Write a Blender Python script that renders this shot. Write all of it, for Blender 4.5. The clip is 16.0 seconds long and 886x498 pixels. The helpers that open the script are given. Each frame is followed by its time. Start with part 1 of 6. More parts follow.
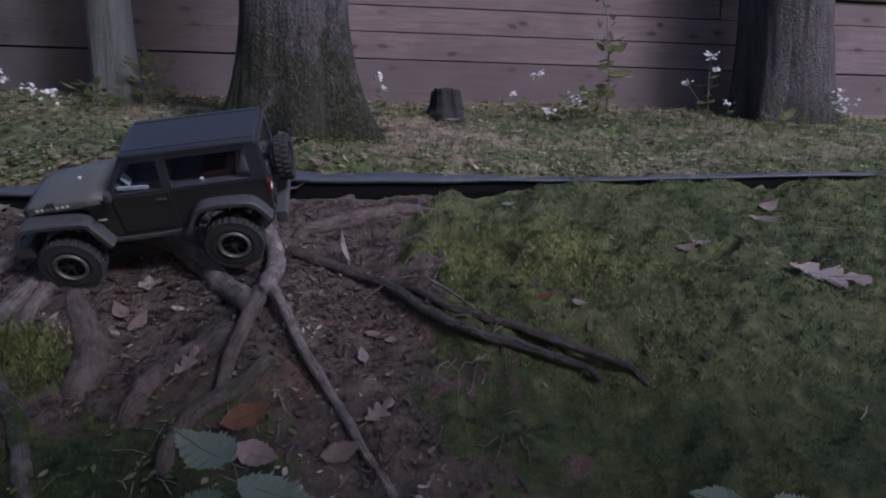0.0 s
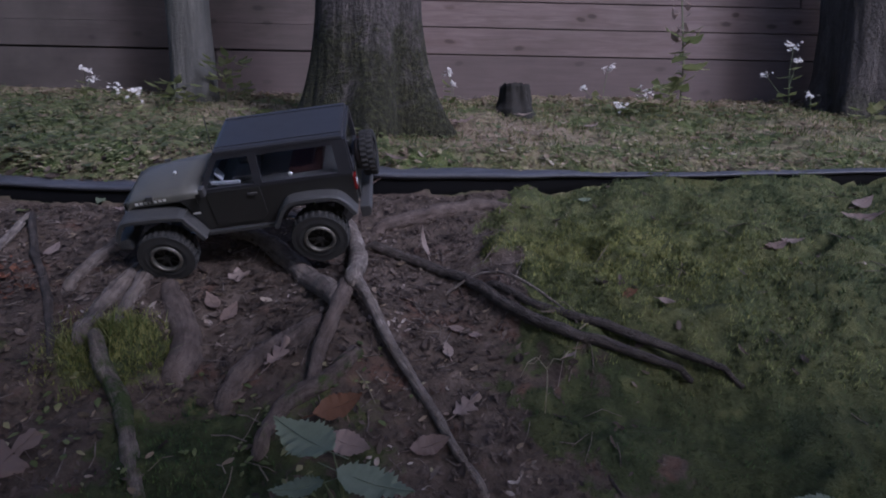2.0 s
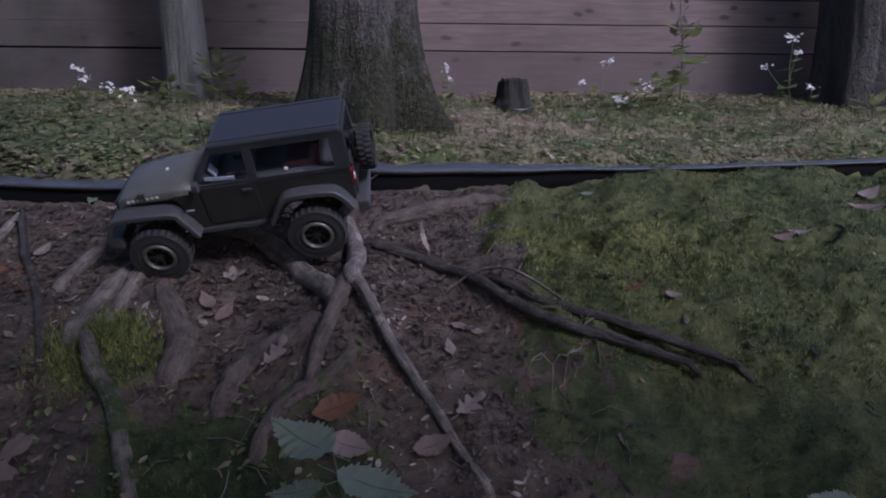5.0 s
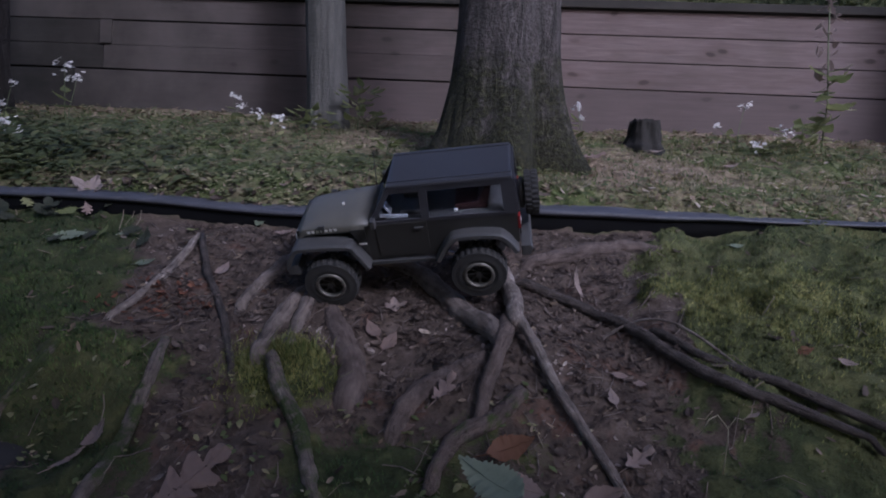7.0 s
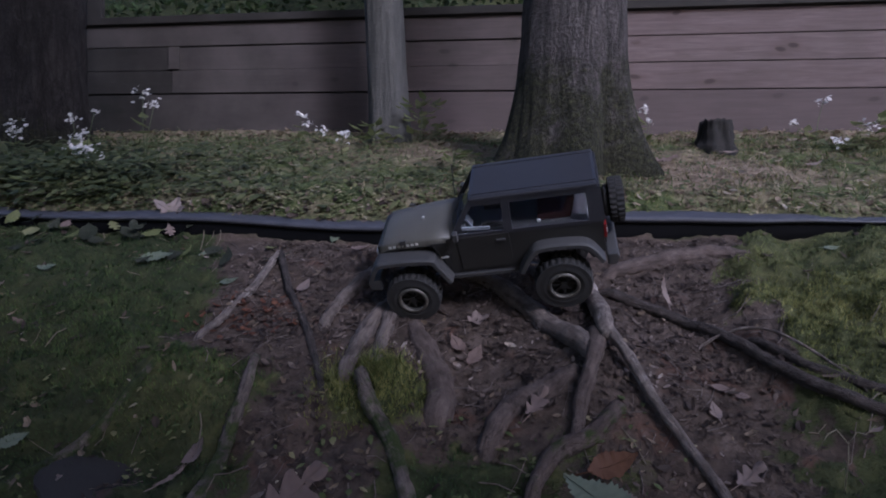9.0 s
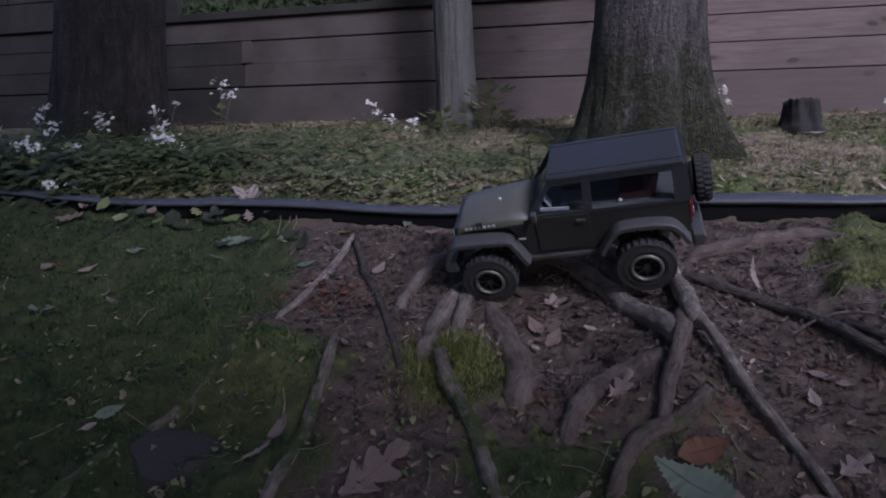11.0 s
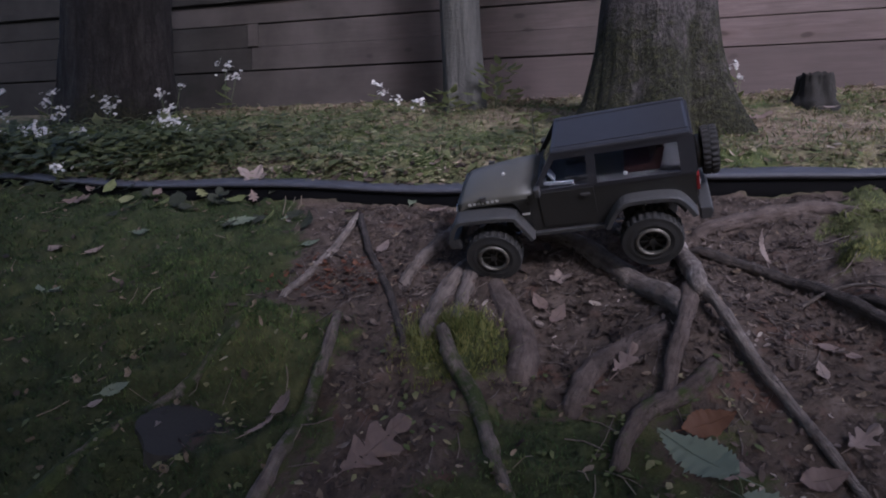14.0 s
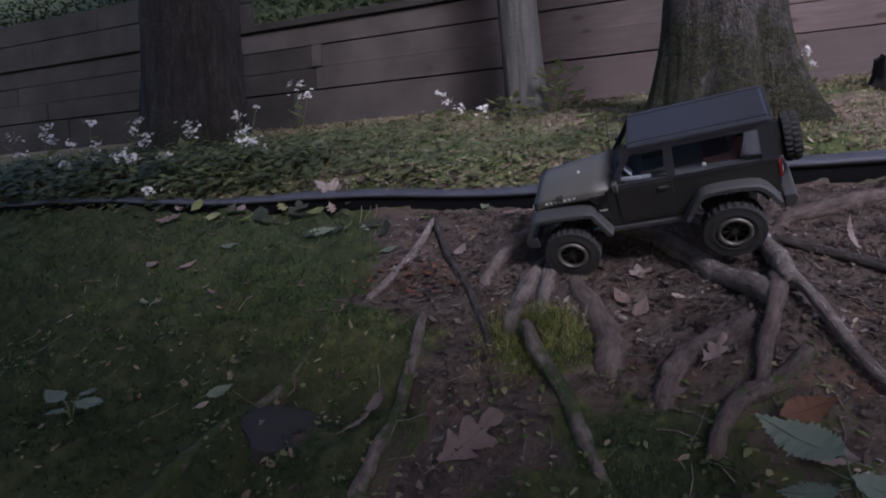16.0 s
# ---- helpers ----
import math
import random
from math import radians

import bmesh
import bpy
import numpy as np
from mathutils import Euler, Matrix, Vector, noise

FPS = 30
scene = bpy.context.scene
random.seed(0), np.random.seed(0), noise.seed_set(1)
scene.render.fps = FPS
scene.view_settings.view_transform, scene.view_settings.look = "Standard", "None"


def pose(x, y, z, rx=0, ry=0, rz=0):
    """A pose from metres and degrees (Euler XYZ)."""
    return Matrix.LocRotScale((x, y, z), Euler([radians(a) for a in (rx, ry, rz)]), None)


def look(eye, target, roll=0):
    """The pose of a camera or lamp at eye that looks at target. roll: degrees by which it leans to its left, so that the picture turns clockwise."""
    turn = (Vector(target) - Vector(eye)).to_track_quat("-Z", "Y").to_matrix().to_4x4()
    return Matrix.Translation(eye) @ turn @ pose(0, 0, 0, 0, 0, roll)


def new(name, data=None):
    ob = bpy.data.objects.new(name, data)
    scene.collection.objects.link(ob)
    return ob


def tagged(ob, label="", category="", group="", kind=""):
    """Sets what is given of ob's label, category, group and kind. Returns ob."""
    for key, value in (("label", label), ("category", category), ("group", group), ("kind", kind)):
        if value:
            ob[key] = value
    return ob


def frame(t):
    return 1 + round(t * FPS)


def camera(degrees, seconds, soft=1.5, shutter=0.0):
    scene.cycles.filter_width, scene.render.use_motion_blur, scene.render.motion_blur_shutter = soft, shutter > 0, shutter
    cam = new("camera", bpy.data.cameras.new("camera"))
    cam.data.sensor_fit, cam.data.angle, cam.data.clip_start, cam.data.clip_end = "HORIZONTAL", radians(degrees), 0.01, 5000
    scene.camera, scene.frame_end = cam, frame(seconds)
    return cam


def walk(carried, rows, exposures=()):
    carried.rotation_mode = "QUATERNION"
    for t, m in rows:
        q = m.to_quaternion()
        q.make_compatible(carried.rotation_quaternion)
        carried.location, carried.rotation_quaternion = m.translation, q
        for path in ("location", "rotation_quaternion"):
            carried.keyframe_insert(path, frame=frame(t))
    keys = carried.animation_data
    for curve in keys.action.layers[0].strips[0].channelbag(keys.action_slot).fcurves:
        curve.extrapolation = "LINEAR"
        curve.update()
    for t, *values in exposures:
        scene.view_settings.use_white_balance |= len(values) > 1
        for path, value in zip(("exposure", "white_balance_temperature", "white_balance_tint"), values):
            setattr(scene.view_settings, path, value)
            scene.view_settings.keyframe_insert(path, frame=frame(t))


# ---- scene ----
import functools
# ---------------------------------------------------------------- camera
cam = camera(69.3, 16.0, soft=1.9)
PATH = [
    (0, (0.038, -0.697, 0.553), (0.26, 1.284, 0.391), 0.6),
    (0.5, (0.01, -0.693, 0.556), (0.172, 1.293, 0.391), 0.8),
    (1, (-0.001, -0.691, 0.553), (0.122, 1.298, 0.387), 0.8),
    (1.5, (-0.015, -0.692, 0.553), (0.074, 1.298, 0.379), 0.7),
    (2, (-0.02, -0.692, 0.551), (0.038, 1.3, 0.374), 0.8),
    (2.5, (-0.021, -0.694, 0.549), (0.02, 1.297, 0.367), 0.6),
    (3, (-0.024, -0.692, 0.545), (0.015, 1.3, 0.365), 0.6),
    (5.3, (-0.024, -0.661, 0.538), (0.042, 1.33, 0.365), 0.1),
    (5.5, (-0.031, -0.663, 0.543), (-0.05, 1.33, 0.378), -0.6),
    (6, (-0.092, -0.663, 0.565), (-0.229, 1.328, 0.424), 1.5),
    (6.5, (-0.147, -0.687, 0.582), (-0.336, 1.3, 0.454), 2.9),
    (7, (-0.178, -0.703, 0.577), (-0.373, 1.284, 0.462), 3.4),
    (7.5, (-0.228, -0.717, 0.59), (-0.388, 1.273, 0.474), 5.0),
    (8, (-0.235, -0.7, 0.612), (-0.415, 1.291, 0.551), 3.0),
    (8.5, (-0.23, -0.694, 0.594), (-0.5, 1.286, 0.522), 2.8),
    (9, (-0.243, -0.697, 0.58), (-0.596, 1.269, 0.487), 1.5),
    (9.5, (-0.249, -0.691, 0.572), (-0.667, 1.262, 0.467), 2.0),
    (10, (-0.272, -0.696, 0.565), (-0.758, 1.24, 0.451), 2.1),
    (10.2, (-0.276, -0.695, 0.563), (-0.78, 1.237, 0.447), 2.1),
    (12.3, (-0.278, -0.701, 0.549), (-0.837, 1.214, 0.405), 0.4),
    (12.5, (-0.272, -0.704, 0.553), (-0.815, 1.215, 0.401), 0.6),
    (13, (-0.256, -0.684, 0.55), (-0.786, 1.238, 0.396), 1.0),
    (13.5, (-0.262, -0.68, 0.543), (-0.808, 1.238, 0.388), 0.7),
    (14, (-0.263, -0.68, 0.535), (-0.832, 1.23, 0.372), 0.7),
    (14.5, (-0.264, -0.68, 0.527), (-0.853, 1.223, 0.353), 0.5),
    (15, (-0.284, -0.694, 0.512), (-0.952, 1.182, 0.328), 0.3),
    (15.5, (-0.303, -0.722, 0.506), (-1.052, 1.127, 0.363), -2.0),
    (16, (-0.292, -0.729, 0.521), (-1.034, 1.124, 0.389), -2.0),
]
walk(cam, [(t, look(eye, target, roll)) for t, eye, target, roll in PATH], [(0.0, 0.35, 5130, 25), (9.0, 0.34, 5120, 25), (13.0, 0.46, 5290, 25), (16.0, 0.50, 5400, 25)])

# ---------------------------------------------------------------- light
world = bpy.data.worlds.new("overcast_sky")
scene.world = world
world.use_nodes = True
wn = world.node_tree.nodes
sky = wn.new("ShaderNodeTexSky")
sky.sky_type = "NISHITA"
sky.sun_disc = False
SUN_EL, SUN_AZ = 33.0, 140.0
sky.sun_elevation, sky.sun_rotation = radians(SUN_EL), radians(SUN_AZ)
sky.air_density, sky.dust_density = 1.2, 3.0
world.node_tree.links.new(sky.outputs[0], wn["Background"].inputs[0])
wn["Background"].inputs[1].default_value = 0.115
sun_data = bpy.data.lights.new("sun", "SUN")
sun_data.energy, sun_data.angle, sun_data.color = 1.7, radians(12), (1.0, 0.96, 0.9)
sun = new("sun", sun_data)
az, el = radians(SUN_AZ), radians(SUN_EL)
sun.matrix_world = look((4 * math.sin(az), 4 * math.cos(az), 5), (4 * math.sin(az) - math.sin(az) * math.cos(el), 4 * math.cos(az) - math.cos(az) * math.cos(el), 5 - math.sin(el)))


# ---------------------------------------------------------------- materials
def mat(name, build, rough=0.8, metal=0.0, spec=0.5):
    m = bpy.data.materials.new(name)
    m.use_nodes = True
    nt = m.node_tree
    bsdf = nt.nodes["Principled BSDF"]
    bsdf.inputs["Roughness"].default_value = rough
    bsdf.inputs["Metallic"].default_value = metal
    bsdf.inputs["Specular IOR Level"].default_value = spec
    build(nt, bsdf)
    return m


def node(nt, kind, **values):
    n = nt.nodes.new(kind)
    for k, v in values.items():
        n.inputs[k].default_value = v
    return n


def coords(nt, scale=(1, 1, 1), what="Object"):
    tc = nt.nodes.new("ShaderNodeTexCoord")
    mp = node(nt, "ShaderNodeMapping", Scale=scale)
    nt.links.new(tc.outputs[what], mp.inputs["Vector"])
    return mp.outputs["Vector"]


def noise_fac(nt, vec, scale, detail=4.0, rough=0.6, distortion=0.0):
    n = node(nt, "ShaderNodeTexNoise", Scale=scale, Detail=detail, Roughness=rough, Distortion=distortion)
    nt.links.new(vec, n.inputs["Vector"])
    return n.outputs["Fac"]


def ramp(nt, fac, stops):
    r = nt.nodes.new("ShaderNodeValToRGB")
    els = r.color_ramp.elements
    while len(els) < len(stops):
        els.new(0.5)
    for e, (p, c) in zip(els, stops):
        e.position, e.color = p, (*c, 1)
    nt.links.new(fac, r.inputs["Fac"])
    return r.outputs["Color"]


def mixc(nt, fac, a, b, how="MIX"):
    m = nt.nodes.new("ShaderNodeMix")
    m.data_type, m.blend_type = "RGBA", how
    for sock, v in ((m.inputs[0], fac), (m.inputs[6], a), (m.inputs[7], b)):
        if isinstance(v, (int, float)):
            sock.default_value = v
        elif isinstance(v, tuple):
            sock.default_value = (*v, 1)
        else:
            nt.links.new(v, sock)
    return m.outputs[2]


def maths(nt, op, a, b=0.0, clamp=False):
    m = nt.nodes.new("ShaderNodeMath")
    m.operation, m.use_clamp = op, clamp
    for sock, v in ((m.inputs[0], a), (m.inputs[1], b)):
        if isinstance(v, (int, float)):
            sock.default_value = v
        else:
            nt.links.new(v, sock)
    return m.outputs[0]


def bumped(nt, bsdf, fac, strength=0.5, dist=0.01):
    b = node(nt, "ShaderNodeBump", Strength=strength, Distance=dist)
    nt.links.new(fac, b.inputs["Height"])
    nt.links.new(b.outputs["Normal"], bsdf.inputs["Normal"])


def attribute(nt, name):
    a = nt.nodes.new("ShaderNodeAttribute")
    a.attribute_name = name
    return a.outputs["Fac"]


def b_ground(nt, bsdf):
    v = coords(nt)
    fine, mid, big = noise_fac(nt, v, 140, 6, 0.7), noise_fac(nt, v, 28, 5), noise_fac(nt, v, 5, 4)
    soil = ramp(nt, mid, [(0.25, (0.022, 0.016, 0.013)), (0.5, (0.074, 0.056, 0.045)), (0.75, (0.18, 0.14, 0.118))])
    soil = mixc(nt, fine, soil, mixc(nt, 0.5, soil, (0.14, 0.103, 0.085)), "MIX")
    red = ramp(nt, noise_fac(nt, v, 9, 3), [(0.58, (0, 0, 0)), (0.72, (1, 1, 1))])
    soil = mixc(nt, maths(nt, "MULTIPLY", red, 0.5), soil, (0.16, 0.065, 0.04))
    moss = ramp(nt, mid, [(0.25, (0.020, 0.027, 0.012)), (0.5, (0.052, 0.064, 0.026)), (0.75, (0.14, 0.145, 0.058))])
    moss = mixc(nt, ramp(nt, big, [(0.35, (0, 0, 0)), (0.7, (1, 1, 1))]), moss, mixc(nt, 0.4, moss, (0.15, 0.135, 0.05)))
    turf = ramp(nt, mid, [(0.25, (0.055, 0.048, 0.030)), (0.5, (0.16, 0.138, 0.080)), (0.75, (0.33, 0.28, 0.185))])
    tan = ramp(nt, mid, [(0.25, (0.11, 0.082, 0.056)), (0.5, (0.23, 0.175, 0.125)), (0.75, (0.36, 0.29, 0.22))])
    turf = mixc(nt, attribute(nt, "bare"), turf, tan)
    green = maths(nt, "SUBTRACT", noise_fac(nt, v, 6, 5, 0.65), maths(nt, "MULTIPLY", attribute(nt, "bare"), 0.16))
    turf = mixc(nt, ramp(nt, green, [(0.42, (0, 0, 0)), (0.56, (1, 1, 1))]), turf, ramp(nt, mid, [(0.3, (0.030, 0.044, 0.015)), (0.7, (0.12, 0.14, 0.050))]))
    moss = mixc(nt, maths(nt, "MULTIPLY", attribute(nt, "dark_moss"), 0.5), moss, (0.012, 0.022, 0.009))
    edge = maths(nt, "ADD", attribute(nt, "moss"), maths(nt, "MULTIPLY", maths(nt, "SUBTRACT", mid, 0.5), 1.6))
    edge = ramp(nt, edge, [(0.40, (0, 0, 0)), (0.6, (1, 1, 1))])
    c = mixc(nt, edge, soil, moss)
    c = mixc(nt, attribute(nt, "turf"), c, turf)
    nt.links.new(c, bsdf.inputs["Base Color"])
    bumped(nt, bsdf, maths(nt, "ADD", fine, maths(nt, "MULTIPLY", mid, 1.5)), 0.9, 0.008)


M_GROUND = mat("ground_soil_and_moss", b_ground, 0.92, spec=0.25)


def b_bark(dark, light, mossy, shade=0.38, blot=0.82, relief=1.0):
    """Furrowed bark in upright plates, with dull blotches and moss where the attribute says."""
    def build(nt, bsdf):
        v = coords(nt, (1, 1, 0.16))
        v1 = coords(nt)
        furrow, mid, big = noise_fac(nt, v, 34, 6, 0.72, 0.8), noise_fac(nt, v1, 30, 5), noise_fac(nt, v1, 5, 4)
        c = ramp(nt, furrow, [(0.3, dark), (0.55, light), (0.8, tuple(min(1, 1.5 * x) for x in light))])
        blotch = ramp(nt, noise_fac(nt, coords(nt, (1, 1, 0.45)), 11, 5, 0.65, 0.8), [(0.40, (0, 0, 0)), (0.62, (1, 1, 1))])
        c = mixc(nt, maths(nt, "MULTIPLY", blotch, blot), c, tuple(shade * x for x in light))
        wob = node(nt, "ShaderNodeTexNoise", Scale=14.0, Detail=3.0)
        nt.links.new(v1, wob.inputs["Vector"])
        push = nt.nodes.new("ShaderNodeVectorMath")
        push.operation = "MULTIPLY_ADD"
        nt.links.new(wob.outputs["Color"], push.inputs[0])
        push.inputs[1].default_value = (0.09, 0.09, 0.06)
        nt.links.new(coords(nt, (1, 1, 0.28)), push.inputs[2])
        plates = node(nt, "ShaderNodeTexVoronoi", Scale=58.0)
        plates.feature = "DISTANCE_TO_EDGE"
        nt.links.new(push.outputs[0], plates.inputs["Vector"])
        crack = ramp(nt, plates.outputs["Distance"], [(0.0, (1, 1, 1)), (0.22, (0, 0, 0))])
        c = mixc(nt, maths(nt, "MULTIPLY", crack, 0.34), c, dark)
        m = maths(nt, "ADD", attribute(nt, "moss"), maths(nt, "SUBTRACT", mid, 0.5))
        m = maths(nt, "ADD", m, maths(nt, "MULTIPLY", maths(nt, "SUBTRACT", big, 0.5), 1.5))
        m = ramp(nt, m, [(0.55, (0, 0, 0)), (0.85, (1, 1, 1))])
        tuft = noise_fac(nt, v1, 70, 5, 0.7)
        green = ramp(nt, tuft, [(0.3, (0.010, 0.011, 0.008)), (0.5, (0.032, 0.033, 0.017)), (0.74, (0.10, 0.096, 0.042))])
        c = mixc(nt, maths(nt, "MULTIPLY", m, mossy), c, green)
        nt.links.new(c, bsdf.inputs["Base Color"])
        rise = maths(nt, "ADD", furrow, maths(nt, "ADD", maths(nt, "MULTIPLY", tuft, 0.8), maths(nt, "MULTIPLY", crack, -0.12)))
        bumped(nt, bsdf, rise, relief, 0.03)
    return build


M_BARK = mat("grey_bark", b_bark((0.032, 0.028, 0.026), (0.138, 0.121, 0.115), 0.92, 0.48, 0.65), 0.9, spec=0.3)
M_BARK_DARK = mat("dark_brown_bark", b_bark((0.016, 0.014, 0.013), (0.062, 0.053, 0.050), 0.7), 0.9, spec=0.3)
M_BARK_MID = mat("mottled_grey_brown_bark", b_bark((0.050, 0.043, 0.040), (0.125, 0.111, 0.104), 0.5, 0.65, 0.5), 0.9, spec=0.3)
M_BARK_PALE = mat("smooth_pale_bark", b_bark((0.066, 0.063, 0.057), (0.112, 0.107, 0.097), 0.5, 0.6, 0.45, 0.35), 0.9, spec=0.3)


def b_root(dark, light, pale, flake=0.8, earthy=0.6):
    """Root bark: long fibres, flaking pale patches, earth in the hollows and some moss."""
    def build(nt, bsdf):
        v = coords(nt)
        lay = nt.nodes.new("ShaderNodeAttribute")
        lay.attribute_name = "bark"
        fibre = noise_fac(nt, lay.outputs["Vector"], 1.0, 5, 0.7, 0.4)
        grain, mid, big = noise_fac(nt, v, 160, 5, 0.7), noise_fac(nt, v, 40, 5), noise_fac(nt, v, 9, 3)
        both = maths(nt, "ADD", maths(nt, "MULTIPLY", fibre, 0.55), maths(nt, "MULTIPLY", mid, 0.45))
        c = ramp(nt, both, [(0.34, dark), (0.54, light), (flake, pale)])
        c = mixc(nt, maths(nt, "MULTIPLY", grain, 0.45), c, tuple(0.6 * x for x in dark))
        earth = ramp(nt, noise_fac(nt, v, 16, 4, 0.6), [(0.52, (0, 0, 0)), (0.66, (1, 1, 1))])
        c = mixc(nt, maths(nt, "MULTIPLY", earth, earthy), c, dark)
        m = maths(nt, "ADD", attribute(nt, "moss"), maths(nt, "ADD", maths(nt, "SUBTRACT", big, 0.5), maths(nt, "MULTIPLY", maths(nt, "SUBTRACT", mid, 0.5), 0.9)))
        m = ramp(nt, m, [(0.42, (0, 0, 0)), (0.58, (1, 1, 1))])
        c = mixc(nt, m, c, ramp(nt, mid, [(0.3, (0.02, 0.032, 0.010)), (0.7, (0.065, 0.085, 0.026))]))
        nt.links.new(c, bsdf.inputs["Base Color"])
        bumped(nt, bsdf, maths(nt, "ADD", grain, maths(nt, "ADD", mid, maths(nt, "MULTIPLY", fibre, 1.6))), 1.0, 0.006)
    return build


M_ROOT = mat("root_bark", b_root((0.070, 0.056, 0.050), (0.26, 0.214, 0.19), (0.46, 0.40, 0.365)), 0.85, spec=0.3)
M_MUD_ROOT = mat("muddy_root", b_root((0.070, 0.053, 0.047), (0.175, 0.136, 0.121), (0.28, 0.225, 0.203)), 0.9, spec=0.25)
M_DARK_ROOT = mat("dark_damp_root", b_root((0.030, 0.024, 0.022), (0.105, 0.086, 0.078), (0.28, 0.235, 0.21)), 0.85, spec=0.3)
M_STICK = mat("weathered_stick", b_root((0.075, 0.060, 0.053), (0.30, 0.25, 0.222), (0.62, 0.56, 0.52), 0.66, 0.3), 0.8, spec=0.3)


def b_plank(nt, bsdf):
    info = nt.nodes.new("ShaderNodeObjectInfo")
    v = coords(nt, (0.08, 1, 1))
    off = nt.nodes.new("ShaderNodeVectorMath")
    off.operation = "ADD"
    sh = nt.nodes.new("ShaderNodeCombineXYZ")
    nt.links.new(maths(nt, "MULTIPLY", info.outputs["Random"], 40), sh.inputs[0])
    nt.links.new(maths(nt, "MULTIPLY", info.outputs["Random"], 17), sh.inputs[2])
    nt.links.new(v, off.inputs[0])
    nt.links.new(sh.outputs[0], off.inputs[1])
    g, mid = noise_fac(nt, off.outputs[0], 60, 6, 0.65, 0.6), noise_fac(nt, off.outputs[0], 9, 4)
    big = noise_fac(nt, coords(nt), 2.2, 4)
    c = ramp(nt, g, [(0.28, (0.100, 0.075, 0.072)), (0.5, (0.158, 0.120, 0.115)), (0.72, (0.220, 0.172, 0.166))])
    c = mixc(nt, maths(nt, "MULTIPLY", mid, 0.55), c, (0.115, 0.083, 0.079))
    swirl = nt.nodes.new("ShaderNodeVectorMath")
    swirl.operation = "ADD"
    nt.links.new(coords(nt, (0.75, 0, 1.5)), swirl.inputs[0])
    wob = node(nt, "ShaderNodeTexNoise", Scale=7.0)
    nt.links.new(coords(nt), wob.inputs["Vector"])
    small = nt.nodes.new("ShaderNodeVectorMath")
    small.operation = "SCALE"
    small.inputs["Scale"].default_value = 0.06
    nt.links.new(wob.outputs["Color"], small.inputs[0])
    nt.links.new(small.outputs[0], swirl.inputs[1])
    vo = node(nt, "ShaderNodeTexVoronoi", Scale=4.2)
    vo.voronoi_dimensions = "2D"
    sep, com = nt.nodes.new("ShaderNodeSeparateXYZ"), nt.nodes.new("ShaderNodeCombineXYZ")
    nt.links.new(swirl.outputs[0], sep.inputs[0])
    nt.links.new(sep.outputs[0], com.inputs[0])
    nt.links.new(sep.outputs[2], com.inputs[1])
    nt.links.new(com.outputs[0], vo.inputs["Vector"])
    pick = nt.nodes.new("ShaderNodeSeparateColor")
    nt.links.new(vo.outputs["Color"], pick.inputs[0])
    some = ramp(nt, pick.outputs[0], [(0.36, (0, 0, 0)), (0.44, (1, 1, 1))])
    halo = ramp(nt, vo.outputs["Distance"], [(0.06, (1, 1, 1)), (0.30, (0, 0, 0))])
    knot = ramp(nt, vo.outputs["Distance"], [(0.045, (1, 1, 1)), (0.095, (0, 0, 0))])
    c = mixc(nt, maths(nt, "MULTIPLY", maths(nt, "MULTIPLY", halo, some), 0.45), c, (0.10, 0.068, 0.062))
    c = mixc(nt, maths(nt, "MULTIPLY", maths(nt, "MULTIPLY", knot, some), 0.85), c, (0.038, 0.025, 0.022))
    stain = ramp(nt, big, [(0.45, (0, 0, 0)), (0.7, (1, 1, 1))])
    c = mixc(nt, maths(nt, "MULTIPLY", stain, 0.55), c, (0.075, 0.065, 0.055))
    dark = maths(nt, "MULTIPLY", info.outputs["Random"], 0.35)
    c = mixc(nt, dark, c, (0.09, 0.065, 0.062))
    nt.links.new(c, bsdf.inputs["Base Color"])
    bumped(nt, bsdf, g, 0.25, 0.003)


M_PLANK = mat("weathered_plank", b_plank, 0.85, spec=0.3)


def b_dark_plank(nt, bsdf):
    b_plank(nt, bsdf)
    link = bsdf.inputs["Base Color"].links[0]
    dark_tone = ramp(nt, noise_fac(nt, coords(nt), 4, 4), [(0.3, (0.010, 0.011, 0.009)), (0.7, (0.036, 0.034, 0.030))])
    nt.links.new(mixc(nt, 0.9, link.from_socket, dark_tone), bsdf.inputs["Base Color"])


# The shade on the wall's left is mixed into the plank colour.
def b_shaded_plank(nt, bsdf):
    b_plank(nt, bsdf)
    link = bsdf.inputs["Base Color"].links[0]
    dark_tone = ramp(nt, noise_fac(nt, coords(nt), 3, 4), [(0.3, (0.032, 0.030, 0.027)), (0.7, (0.084, 0.073, 0.067))])
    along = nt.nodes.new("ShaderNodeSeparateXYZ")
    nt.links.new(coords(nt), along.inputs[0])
    left_shade = maths(nt, "MULTIPLY", maths(nt, "SUBTRACT", along.outputs[0], -0.9), -0.30)
    left_shade = maths(nt, "ADD", maths(nt, "MINIMUM", maths(nt, "MAXIMUM", left_shade, 0.0), 0.42), 0.50)
    nt.links.new(mixc(nt, left_shade, link.from_socket, dark_tone), bsdf.inputs["Base Color"])


M_PLANK_SHADED = mat("shaded_plank", b_shaded_plank, 0.88, spec=0.3)


def b_low_plank(nt, bsdf):
    b_plank(nt, bsdf)
    link = bsdf.inputs["Base Color"].links[0]
    nt.links.new(mixc(nt, 0.55, link.from_socket, (0.082, 0.066, 0.063)), bsdf.inputs["Base Color"])


M_PLANK_LOW = mat("weathered_bottom_plank", b_low_plank, 0.88, spec=0.3)
M_PLANK_DARK = mat("dark_plank", b_dark_plank, 0.9, spec=0.3)


